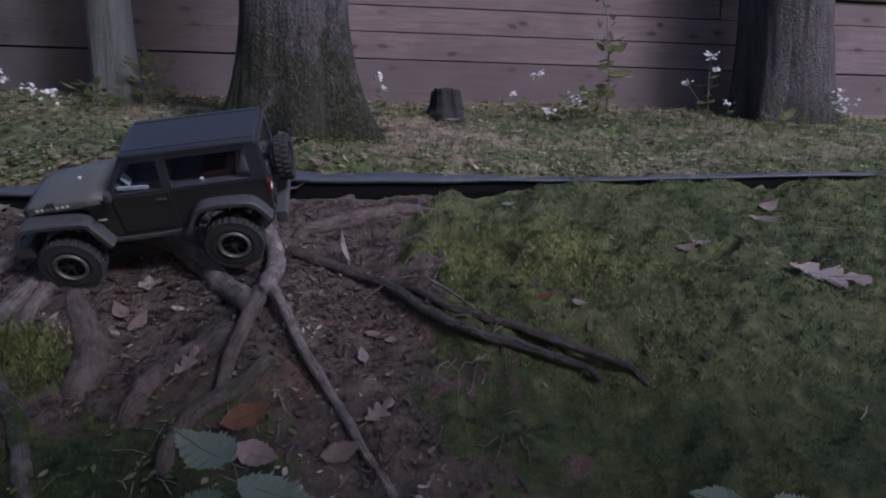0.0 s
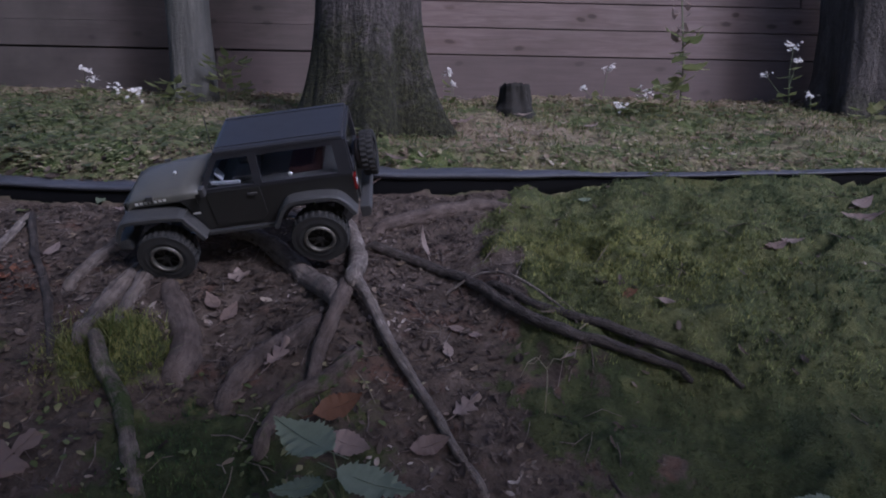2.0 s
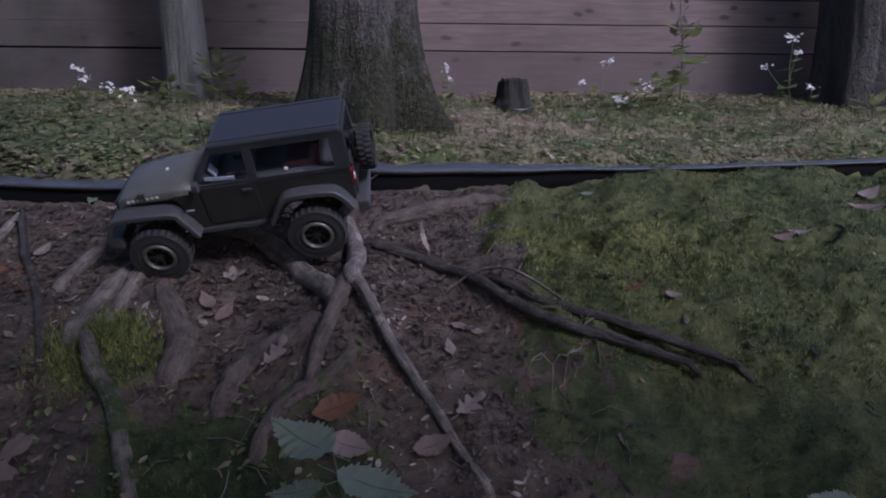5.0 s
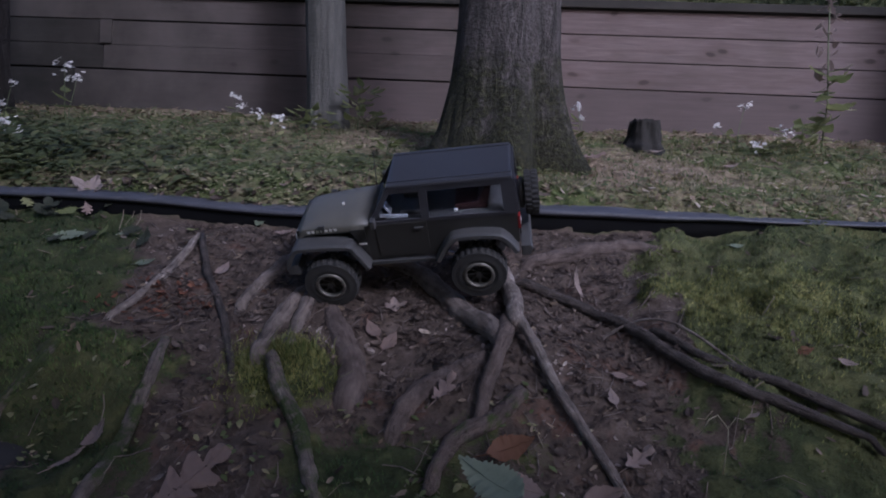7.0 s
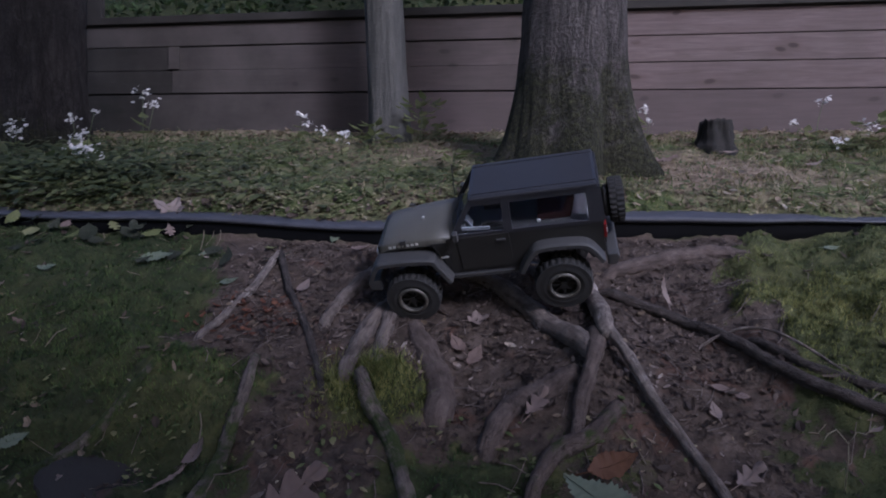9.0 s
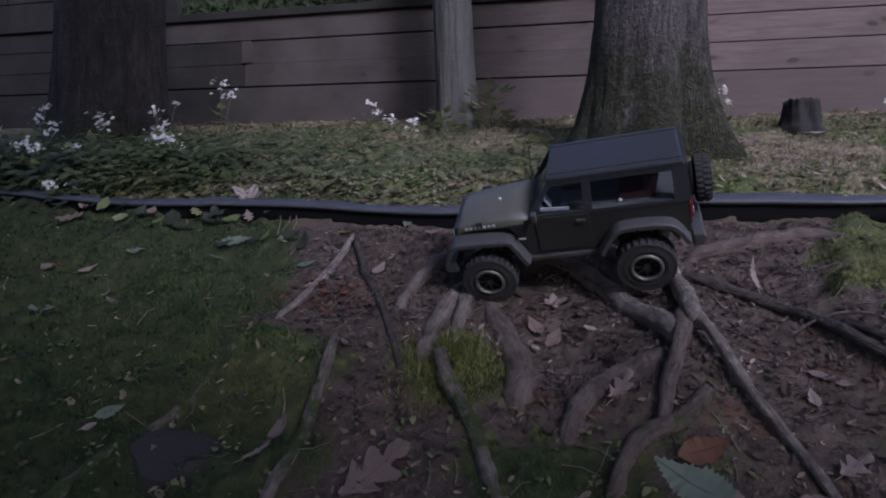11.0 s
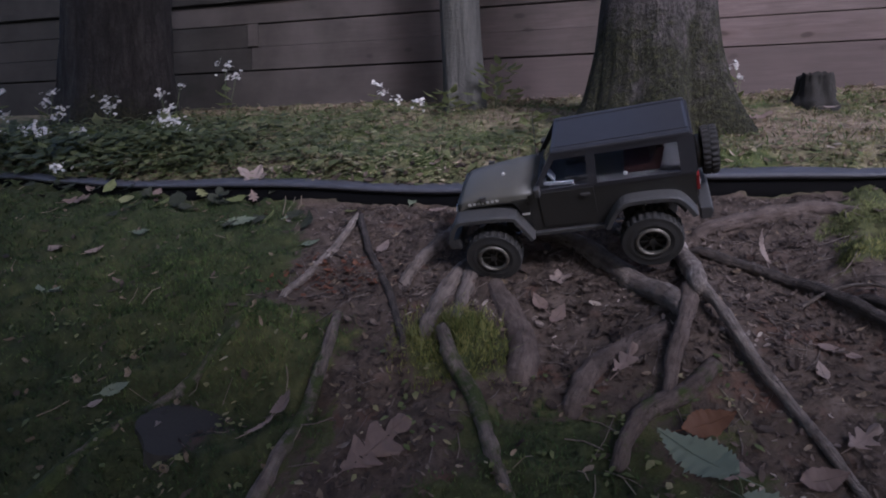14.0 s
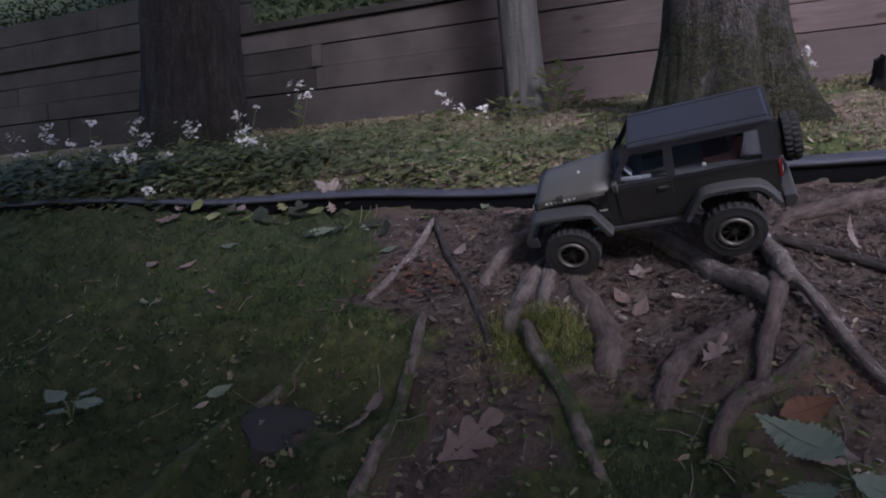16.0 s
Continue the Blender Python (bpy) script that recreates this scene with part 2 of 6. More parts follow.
def plain(name, color, rough, metal=0.0, spec=0.5, vary=0.25, scale=30.0, bump=0.1):
    def build(nt, bsdf):
        v = coords(nt)
        a, b = noise_fac(nt, v, scale, 4), noise_fac(nt, v, scale * 6, 3)
        lo, hi = tuple(x * (1 - vary) for x in color), tuple(min(1, x * (1 + vary)) for x in color)
        c = mixc(nt, maths(nt, "ADD", maths(nt, "MULTIPLY", a, 0.7), maths(nt, "MULTIPLY", b, 0.3)), lo, hi)
        nt.links.new(c, bsdf.inputs["Base Color"])
        r = maths(nt, "ADD", maths(nt, "MULTIPLY", a, 0.25), rough - 0.12, True)
        nt.links.new(r, bsdf.inputs["Roughness"])
        if bump:
            bumped(nt, bsdf, b, bump, 0.002)
    return mat(name, build, rough, metal, spec)


# Same plastic: dust and sky sheen in the roll's colour, shade in the skirt's.
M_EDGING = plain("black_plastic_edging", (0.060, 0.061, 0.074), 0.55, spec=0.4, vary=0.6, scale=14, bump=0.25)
M_SKIRT = plain("shaded_black_plastic", (0.004, 0.004, 0.005), 0.8, spec=0.12, vary=0.5, scale=12, bump=0.25)
M_BACK = plain("dark_backing", (0.02, 0.016, 0.014), 0.95, vary=0.4)
M_STUMP = plain("rotten_stump_wood", (0.017, 0.015, 0.013), 0.95, vary=0.7, scale=40, bump=0.8)
M_SLATE = plain("dark_flat_stone", (0.024, 0.022, 0.021), 0.85, vary=0.5, scale=18, bump=0.6)


def leafy(name, stops, rough=0.6, island=True, trans=0.33):
    def build(nt, bsdf):
        v = coords(nt)
        if island:
            g = nt.nodes.new("ShaderNodeNewGeometry")
            rnd = g.outputs["Random Per Island"]
        else:
            rnd = nt.nodes.new("ShaderNodeObjectInfo").outputs["Random"]
        n = noise_fac(nt, v, 90, 4)
        if island:
            patch = maths(nt, "MULTIPLY", maths(nt, "SUBTRACT", noise_fac(nt, v, 7, 4, 0.65), 0.5), 1.7)
            rnd = maths(nt, "ADD", maths(nt, "MULTIPLY", maths(nt, "SUBTRACT", rnd, 0.5), 0.65), maths(nt, "ADD", patch, 0.45), True)
        c = ramp(nt, rnd, stops)
        c = mixc(nt, maths(nt, "MULTIPLY", n, 0.55), c, mixc(nt, 0.5, c, (0.03, 0.022, 0.015)))
        nt.links.new(c, bsdf.inputs["Base Color"])
        bumped(nt, bsdf, n, 0.3, 0.003)
        thin = node(nt, "ShaderNodeBsdfTranslucent")
        nt.links.new(c, thin.inputs["Color"])
        both = node(nt, "ShaderNodeMixShader", Fac=trans)
        out = [q for q in nt.nodes if q.type == "OUTPUT_MATERIAL"][0]
        nt.links.new(bsdf.outputs[0], both.inputs[1])
        nt.links.new(thin.outputs[0], both.inputs[2])
        nt.links.new(both.outputs[0], out.inputs["Surface"])
    return mat(name, build, rough, spec=0.35)


M_LITTER = leafy("leaf_litter", [(0.0, (0.030, 0.020, 0.018)), (0.40, (0.076, 0.056, 0.046)), (0.72, (0.14, 0.106, 0.089)), (0.90, (0.27, 0.215, 0.188)), (1.0, (0.50, 0.43, 0.39))], 0.65)
M_TURF_LITTER = leafy("turf_litter", [(0.0, (0.12, 0.09, 0.06)), (0.4, (0.22, 0.165, 0.115)), (0.75, (0.33, 0.26, 0.19)), (1.0, (0.55, 0.48, 0.42))], 0.6)
M_MOSS = leafy("moss_shoots", [(0.0, (0.052, 0.068, 0.025)), (0.35, (0.115, 0.138, 0.046)), (0.7, (0.190, 0.212, 0.070)), (1.0, (0.31, 0.295, 0.125))], 0.75)
M_MOSS_BRIGHT = leafy("bright_moss_shoots", [(0.0, (0.085, 0.10, 0.028)), (0.5, (0.215, 0.228, 0.062)), (1.0, (0.40, 0.375, 0.14))], 0.75)
M_MOSS_GREEN = leafy("deep_green_moss_shoots", [(0.0, (0.028, 0.045, 0.018)), (0.4, (0.062, 0.090, 0.034)), (0.8, (0.125, 0.150, 0.056)), (1.0, (0.21, 0.215, 0.10))], 0.75)
M_MOSS_LEDGE = leafy("green_moss_shoots", [(0.0, (0.045, 0.080, 0.022)), (0.5, (0.095, 0.150, 0.042)), (1.0, (0.18, 0.225, 0.07))], 0.75)
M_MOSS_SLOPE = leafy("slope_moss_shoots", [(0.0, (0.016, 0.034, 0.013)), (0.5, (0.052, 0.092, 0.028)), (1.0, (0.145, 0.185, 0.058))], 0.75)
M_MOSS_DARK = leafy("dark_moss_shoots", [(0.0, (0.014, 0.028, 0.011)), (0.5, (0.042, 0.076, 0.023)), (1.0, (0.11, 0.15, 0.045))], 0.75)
M_WEED = leafy("weed_leaves", [(0.0, (0.075, 0.10, 0.04)), (0.3, (0.135, 0.165, 0.062)), (0.55, (0.21, 0.225, 0.095)), (0.75, (0.32, 0.28, 0.16)), (1.0, (0.50, 0.44, 0.32))], 0.55)
M_WEED_GREEN = leafy("fresh_weed_leaves", [(0.0, (0.050, 0.062, 0.026)), (0.45, (0.106, 0.124, 0.050)), (0.85, (0.19, 0.20, 0.092)), (1.0, (0.34, 0.33, 0.20))], 0.5)
M_WEED_LEAF = leafy("weed_leaf", [(0.0, (0.16, 0.19, 0.075)), (0.6, (0.28, 0.31, 0.13)), (1.0, (0.42, 0.42, 0.22))], 0.55, False, 0.5)
M_WEED_DARK = leafy("dark_weed_leaves", [(0.0, (0.034, 0.047, 0.020)), (0.5, (0.090, 0.113, 0.046)), (1.0, (0.22, 0.23, 0.11))], 0.55)
M_STRAW = leafy("dry_grass", [(0.0, (0.22, 0.18, 0.10)), (0.5, (0.38, 0.32, 0.20)), (1.0, (0.55, 0.48, 0.35))], 0.7)
M_GRASS = leafy("green_grass", [(0.0, (0.03, 0.06, 0.012)), (0.6, (0.09, 0.14, 0.03)), (1.0, (0.2, 0.21, 0.07))], 0.6)
M_TUFT = leafy("tuft_grass", [(0.0, (0.10, 0.14, 0.035)), (0.5, (0.20, 0.235, 0.07)), (1.0, (0.38, 0.37, 0.16))], 0.6)
M_HEDGE = leafy("hedge_leaves", [(0.0, (0.012, 0.022, 0.008)), (0.6, (0.035, 0.06, 0.018)), (1.0, (0.09, 0.14, 0.05))], 0.55)
M_PALE_LEAF = leafy("pale_dry_leaf", [(0.0, (0.27, 0.205, 0.185)), (1.0, (0.42, 0.34, 0.31))], 0.6, False)
M_TAN_LEAF = leafy("tan_dry_leaf", [(0.0, (0.23, 0.165, 0.142)), (1.0, (0.36, 0.27, 0.24))], 0.6, False)
M_BROWN_LEAF = leafy("brown_dry_leaf", [(0.0, (0.15, 0.07, 0.038)), (1.0, (0.22, 0.11, 0.06))], 0.6, False)
M_DULL_LEAF = leafy("dull_limp_leaf", [(0.0, (0.032, 0.040, 0.026)), (1.0, (0.060, 0.066, 0.045))], 0.6, False)
M_GREEN_LEAF = leafy("green_leaf", [(0.0, (0.15, 0.185, 0.13)), (1.0, (0.24, 0.28, 0.20))], 0.42, False)
M_STEM = plain("green_stem", (0.09, 0.11, 0.05), 0.7)
M_TWIG = plain("dull_twig", (0.17, 0.14, 0.105), 0.8)
M_PETAL = plain("white_petals", (0.60, 0.58, 0.56), 0.6, vary=0.08)
M_BRIGHT_STALK = plain("dry_stalk", (0.20, 0.18, 0.13), 0.7)


# ---------------------------------------------------------------- mesh helpers
def mesh_object(name, data_name, verts, faces, material, smooth=False):
    me = bpy.data.meshes.new(data_name)
    me.from_pydata(verts, [], faces)
    me.materials.append(material)
    if smooth:
        me.polygons.foreach_set("use_smooth", [True] * len(me.polygons))
    me.update()
    return new(name, me)


def part(name, bm, material, parent, label="", smooth=False):
    """Links a bmesh as one mesh object under a thing or a part."""
    me = bpy.data.meshes.new(name)
    bm.to_mesh(me)
    bm.free()
    me.materials.append(material)
    if smooth:
        me.polygons.foreach_set("use_smooth", [True] * len(me.polygons))
    ob = new(name, me)
    ob.parent = parent
    if label:
        ob["label"] = label
    return ob


def smooth(a, b, v):
    if a > b:
        return 1 - smooth(b, a, v)
    t = min(1.0, max(0.0, (v - a) / (b - a)))
    return t * t * (3 - 2 * t)


def add_box(bm, lo, hi, bevel=0.0):
    vs = [bm.verts.new((x, y, z)) for x in (lo[0], hi[0]) for y in (lo[1], hi[1]) for z in (lo[2], hi[2])]
    fs = [bm.faces.new([vs[i] for i in f]) for f in ((0, 1, 3, 2), (4, 6, 7, 5), (0, 4, 5, 1), (2, 3, 7, 6), (0, 2, 6, 4), (1, 5, 7, 3))]
    if bevel:
        es = {e for f in fs for e in f.edges}
        bmesh.ops.bevel(bm, geom=list(es), offset=bevel, segments=2, affect="EDGES", profile=0.6)
    return bm


def box_mesh(lo, hi, bevel=0.0):
    return add_box(bmesh.new(), lo, hi, bevel)


def catmull(pts, n):
    """n points along a smooth line through pts (tuples of any length)."""
    p = [np.array(q, float) for q in pts]
    p = [2 * p[0] - p[1]] + p + [2 * p[-1] - p[-2]]
    out = []
    for k in range(n):
        u = k / (n - 1) * (len(pts) - 1)
        i = min(int(u), len(pts) - 2)
        t = u - i
        a, b, c, d = p[i:i + 4]
        out.append(0.5 * (2 * b + (c - a) * t + (2 * a - 5 * b + 4 * c - d) * t * t + (3 * b - a - 3 * c + d) * t ** 3))
    return out


def tube(line, segs=10, rough=0.0, freq=30.0, flat=1.0):
    """Vertices and faces of a tube along rows of (x, y, z, radius), closed at both ends."""
    line = [np.array(q, float) for q in line]
    verts, faces = [], []
    run = 0.0
    for i, q in enumerate(line):
        run += np.linalg.norm(q[:3] - line[max(0, i - 1)][:3])
        a, b = line[max(0, i - 1)][:3], line[min(len(line) - 1, i + 1)][:3]
        d = (b - a) / (np.linalg.norm(b - a) + 1e-9)
        side = np.cross(d, (0, 0, 1.0))
        if np.linalg.norm(side) < 0.15:
            side = np.cross(d, (0, 1.0, 0))
        side /= np.linalg.norm(side)
        up = np.cross(side, d)
        for k in range(segs):
            ang = 2 * math.pi * k / segs
            dirv = math.cos(ang) * side + math.sin(ang) * up * flat
            r = q[3]
            if rough:
                r *= 1 + rough * noise.noise(Vector((q[:3] + dirv * q[3]) * freq)) + 0.6 * rough * noise.noise(Vector((q[:3] + dirv * q[3]) * freq * 2.7)) + 0.35 * rough * noise.noise(Vector((q[:3] + dirv * q[3]) * freq * 6))
                r *= 1 + 0.55 * rough * noise.noise(Vector((2.6 * math.cos(ang), 2.6 * math.sin(ang), run * 14)))
            verts.append(tuple(q[:3] + dirv * r))
    for i in range(len(line) - 1):
        for k in range(segs):
            a, b = i * segs + k, i * segs + (k + 1) % segs
            faces.append((a, b, b + segs, a + segs))
    faces.append(tuple(reversed(range(segs))))
    faces.append(tuple(range((len(line) - 1) * segs, len(line) * segs)))
    return verts, faces


# ---------------------------------------------------------------- ground
PROFILE = ((-40, -0.75), (-3, -0.5), (-0.7, -0.42), (-0.3, -0.25), (0, -0.03), (0.235, 0.135), (0.42, 0.262), (0.53, 0.325), (0.72, 0.41), (0.93, 0.52),
           (1.05, 0.59), (1.5, 0.75), (2.0, 0.895), (2.54, 1.02), (2.62, 1.03), (2.68, 1.56), (3.5, 2.2), (8, 5.0), (60, 16))
PY, PZ = [p[0] for p in PROFILE], [p[1] for p in PROFILE]


def edge_y(x):
    """The line of the lawn edging."""
    return 0.955 + 0.075 * smooth(-0.75, -0.2, x) + 0.1 * smooth(0.1, 1.6, x) + 0.06 * smooth(-1.6, -2.6, x) + 0.006 * math.sin(5 * x)


def edge_h(x):
    return 0.042 + 0.012 * smooth(-2.0, -1.4, x) + 0.014 * smooth(-0.95, -0.35, x) - 0.010 * smooth(-0.3, 0.1, x) - 0.030 * smooth(0.1, 0.6, x)


def front_rise(x):
    """How far the moss climbs against the edging."""
    return 0.006 * smooth(0.05, 0.35, x)


def hump(x, y, cx, cy, sx, sy, h):
    return h * math.exp(-((x - cx) / sx) ** 2 - ((y - cy) / sy) ** 2)


def root_line(x):
    """The line of the long root at the lower edge of the bright moss."""
    return float(np.interp(x, (0.0, 0.08, 0.23, 0.42, 0.6, 2.0), (0.62, 0.56, 0.385, 0.335, 0.31, 0.34)))


def ground(x, y):
    z = float(np.interp(y, PY, PZ))
    z += 0.05 * smooth(0.0, 0.16, x) * smooth(-0.045, 0.025, y - root_line(x)) * smooth(0.95, 0.6, y)
    z += 0.03 * smooth(0.35, 0.7, x) * smooth(0.1, 0.2, y) * smooth(0.03, -0.05, y - root_line(x))
    z += hump(x, y, -0.16, 0.45, 0.09, 0.16, 0.045) + hump(x, y, -0.575, 0.43, 0.075, 0.05, 0.035) - hump(x, y, -0.4, 0.5, 0.12, 0.14, 0.03)
    z += hump(x, y, -0.97, 0.42, 0.2, 0.07, 0.03) - hump(x, y, -0.94, 0.285, 0.16, 0.055, 0.04) - hump(x, y, -0.64, 0.34, 0.06, 0.045, 0.03)
    ye = edge_y(x)
    if y > ye:
        z += (edge_h(x) - 0.012) * smooth(0.5, 0.06, y - ye) * (0.15 + 0.85 * smooth(0.0, 0.13, y - ye))
    else:
        z -= (0.010 + 0.018 * smooth(-1.3, -0.8, x) * smooth(0.5, 0.1, x)) * smooth(0.10, 0.015, ye - y)
        z += front_rise(x) * smooth(0.20, 0.02, ye - y)
    return z


def moss_mask(x, y):
    """Where moss covers the soil below the edging: the right-hand mound, the slope on the left, and the foot of the bank."""
    n = noise.noise(Vector((x * 3.1, y * 3.1, 4.0)))
    start = 0.045 + 0.33 * max(0, 0.80 - y) - 0.065 * math.exp(-((y - 0.63) / 0.10) ** 2) if y > 0.45 else 0.16 + 0.30 * (0.45 - y)
    right = smooth(-0.02, 0.17, x - start + (0.13 if y > 0.45 else 0.20) * n + 0.11 * noise.noise(Vector((x * 12, y * 12, 2))) + 0.05 * noise.noise(Vector((x * 31, y * 31, 2))))
    right *= smooth(0.99, 0.90, y + 0.05 * n) if x < 0.2 else 1
    left = smooth(-0.86, -1.16, x + 0.30 * (y - 0.5) + 0.16 * n + 0.10 * noise.noise(Vector((x * 9, y * 9, 8))))
    shelf = hump(x, y, -0.92, 0.42, 0.16, 0.06, 1.3)
    foot = smooth(0.40, 0.28, y + 0.06 * n + 0.05 * noise.noise(Vector((x * 12, y * 12, 6)))) * smooth(0.06, -0.12, x) * (0.56 + 0.9 * noise.noise(Vector((x * 6, y * 8, 12))))
    foot = max(foot, smooth(-0.72, -0.85, x + 0.05 * n) * smooth(0.46, 0.36, y), hump(x, y, -0.36, 0.25, 0.15, 0.09, 1.3)) * (1 - hump(x, y, -0.67, 0.30, 0.08, 0.22, 0.9))
    tuft = hump(x, y, -0.56, 0.43, 0.10, 0.06, 1.4)
    stone = hump(x, y, -0.997, 0.235, 0.075, 0.055, 0.9)
    return max(0.0, min(1.0, max(right, left, shelf, foot, tuft)) - stone)


def lumps(x, y, m):
    v = Vector((x, y, 0.3))
    z = 0.010 * noise.noise(v * 9) + 0.006 * noise.noise(v * 26) + 0.003 * noise.noise(v * 70)
    if y > edge_y(x):
        z += 0.020 * noise.noise(v * 3.7) + 0.014 * abs(noise.noise(v * 11)) - 0.004
    if m < 0.6:
        z += (0.6 - m) * (0.012 * abs(noise.noise(v * 31)) + 0.010 * max(0.0, noise.noise(v * 62)) + 0.005 * noise.noise(v * 120))
    if m > 0.2:
        z += m * (0.052 * (0.22 - abs(noise.noise(Vector((x * 4.5, y * 7, 1.7))))) + 0.032 * (0.25 - abs(noise.noise(Vector((x * 11, y * 17, 4.1))))) + 0.008 * abs(noise.noise(v * 38)) + 0.005 * noise.noise(v * 85) + 0.014 * noise.noise(v * 5 + Vector((3, 1, 0))))
    return z


def spread(lo, hi, step, far):
    """Even steps from lo to hi, then ever wider ones out to far on both sides."""
    mid = list(np.arange(lo, hi, step))
    out, s = [], step
    p = hi
    while p < far:
        out.append(p)
        s *= 1.35
        p += s
    low, s, p = [], step, lo
    while p > -far:
        s *= 1.35
        p -= s
        low.append(p)
    return low[::-1] + mid + out


def bare_patch(x, y):
    """Trodden tan soil and straw: right of the large tree, beside the slim one and along the wall."""
    return hump(x, y, 0.22, 1.5, 0.30, 0.26, 1.2) + hump(x, y, -0.75, 1.85, 0.35, 0.16, 0.9) + 0.7 * smooth(2.2, 2.45, y) + hump(x, y, 1.5, 1.65, 0.35, 0.2, 0.6)


def build_ground():
    xs = spread(-2.9, 2.2, 0.012, 60)
    ys = spread(0.04, 1.25, 0.010, 8)
    ys = [y for y in ys if y < 1.25] + list(np.arange(1.25, 2.6, 0.03)) + [2.58, 2.62, 2.65, 2.68, 2.72, 2.8, 3.0, 3.3, 4, 5, 7, 10, 16, 30, 60]
    ys = [-60, -35, -20, -12] + [y for y in ys if y > -8]
    verts, moss, turf, dark, bare = [], [], [], [], []
    for y in ys:
        for x in xs:
            near = -3.2 < x < 2.6 and -0.3 < y < 2.7
            ye = edge_y(x)
            m = moss_mask(x, y) if near and y < ye else (0.6 if y < ye else (1.0 if y > 2.63 else 0.0))
            moss.append(m)
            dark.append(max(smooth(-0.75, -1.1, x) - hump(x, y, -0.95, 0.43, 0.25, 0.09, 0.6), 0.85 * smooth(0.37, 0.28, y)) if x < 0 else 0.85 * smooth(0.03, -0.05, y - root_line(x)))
            bare.append(min(1.0, bare_patch(x, y)))
            turf.append(1.0 if ye - 0.005 < y < 2.63 else 0.0)
            verts.append((x, y, ground(x, y) + (lumps(x, y, m) if near else 0.0)))
    w = len(xs)
    faces = [(j * w + i, j * w + i + 1, (j + 1) * w + i + 1, (j + 1) * w + i) for j in range(len(ys) - 1) for i in range(w - 1)]
    ob = mesh_object("ground", "ground", verts, faces, M_GROUND, True)
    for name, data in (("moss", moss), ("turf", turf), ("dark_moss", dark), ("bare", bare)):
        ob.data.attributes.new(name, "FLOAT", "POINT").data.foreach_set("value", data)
    return tagged(ob, "steep bank of brown soil, leaf litter and green moss", "ground", kind="structure")


build_ground()


def on(x, y, up=0.0):
    """A place on the ground."""
    near = -3.2 < x < 2.6 and -0.3 < y < 2.7
    m = moss_mask(x, y) if near and y < edge_y(x) else 0.0
    return Vector((x, y, ground(x, y) + (lumps(x, y, m) if near else 0) + up))


# ---------------------------------------------------------------- lawn edging
def sweep(shape, step):
    """A band along the edging line from a cross-section of (outwards, height share)."""
    verts, faces = [], []
    xs = np.arange(-4.2, 3.4, step)
    for x in xs:
        y, hgt = edge_y(x), edge_h(x)
        base = ground(x, y - 0.02) + 0.003 - front_rise(x)
        wob = 0.004 * noise.noise(Vector((x * 6, 0, 0)))
        for dy, dz in shape:
            verts.append((x, y + dy * (0.7 + 8 * hgt) + wob, base + dz * (hgt + 0.004 + wob) if dz > 0 else base - 0.02))
    k = len(shape)
    for i in range(len(xs) - 1):
        for j in range(k):
            a, b = i * k + j, i * k + (j + 1) % k
            faces.append((a, a + k, b + k, b))
    faces += [tuple(range(k)), tuple(range(len(verts) - k, len(verts)))[::-1]]
    return verts, faces


def build_edging():
    thing = tagged(new("lawn_edging"), "wavy black plastic lawn edging strip holding back the turf", "edging")
    skirt = [(0.004, -0.03), (-0.004, 0.0), (-0.006, 0.30), (-0.009, 0.55), (-0.010, 0.74), (0.004, 0.74), (0.006, -0.03)]
    bead = [(-0.011, 0.66), (-0.020, 0.72), (-0.0225, 0.82), (-0.017, 0.91), (-0.004, 0.99), (0.014, 1.08), (0.030, 1.17), (0.038, 1.16), (0.034, 1.0), (0.012, 0.82), (0.002, 0.66)]
    for name, shape, label, stuff_of in (("skirt", skirt, "upright black plastic skirt with shade in its colour", M_SKIRT), ("top_roll", bead, "rounded glossy top roll", M_EDGING)):
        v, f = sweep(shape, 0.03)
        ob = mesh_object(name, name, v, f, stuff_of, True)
        ob.parent = thing
        ob["label"] = label


build_edging()


# ---------------------------------------------------------------- plank wall
WALL_Y = 2.54


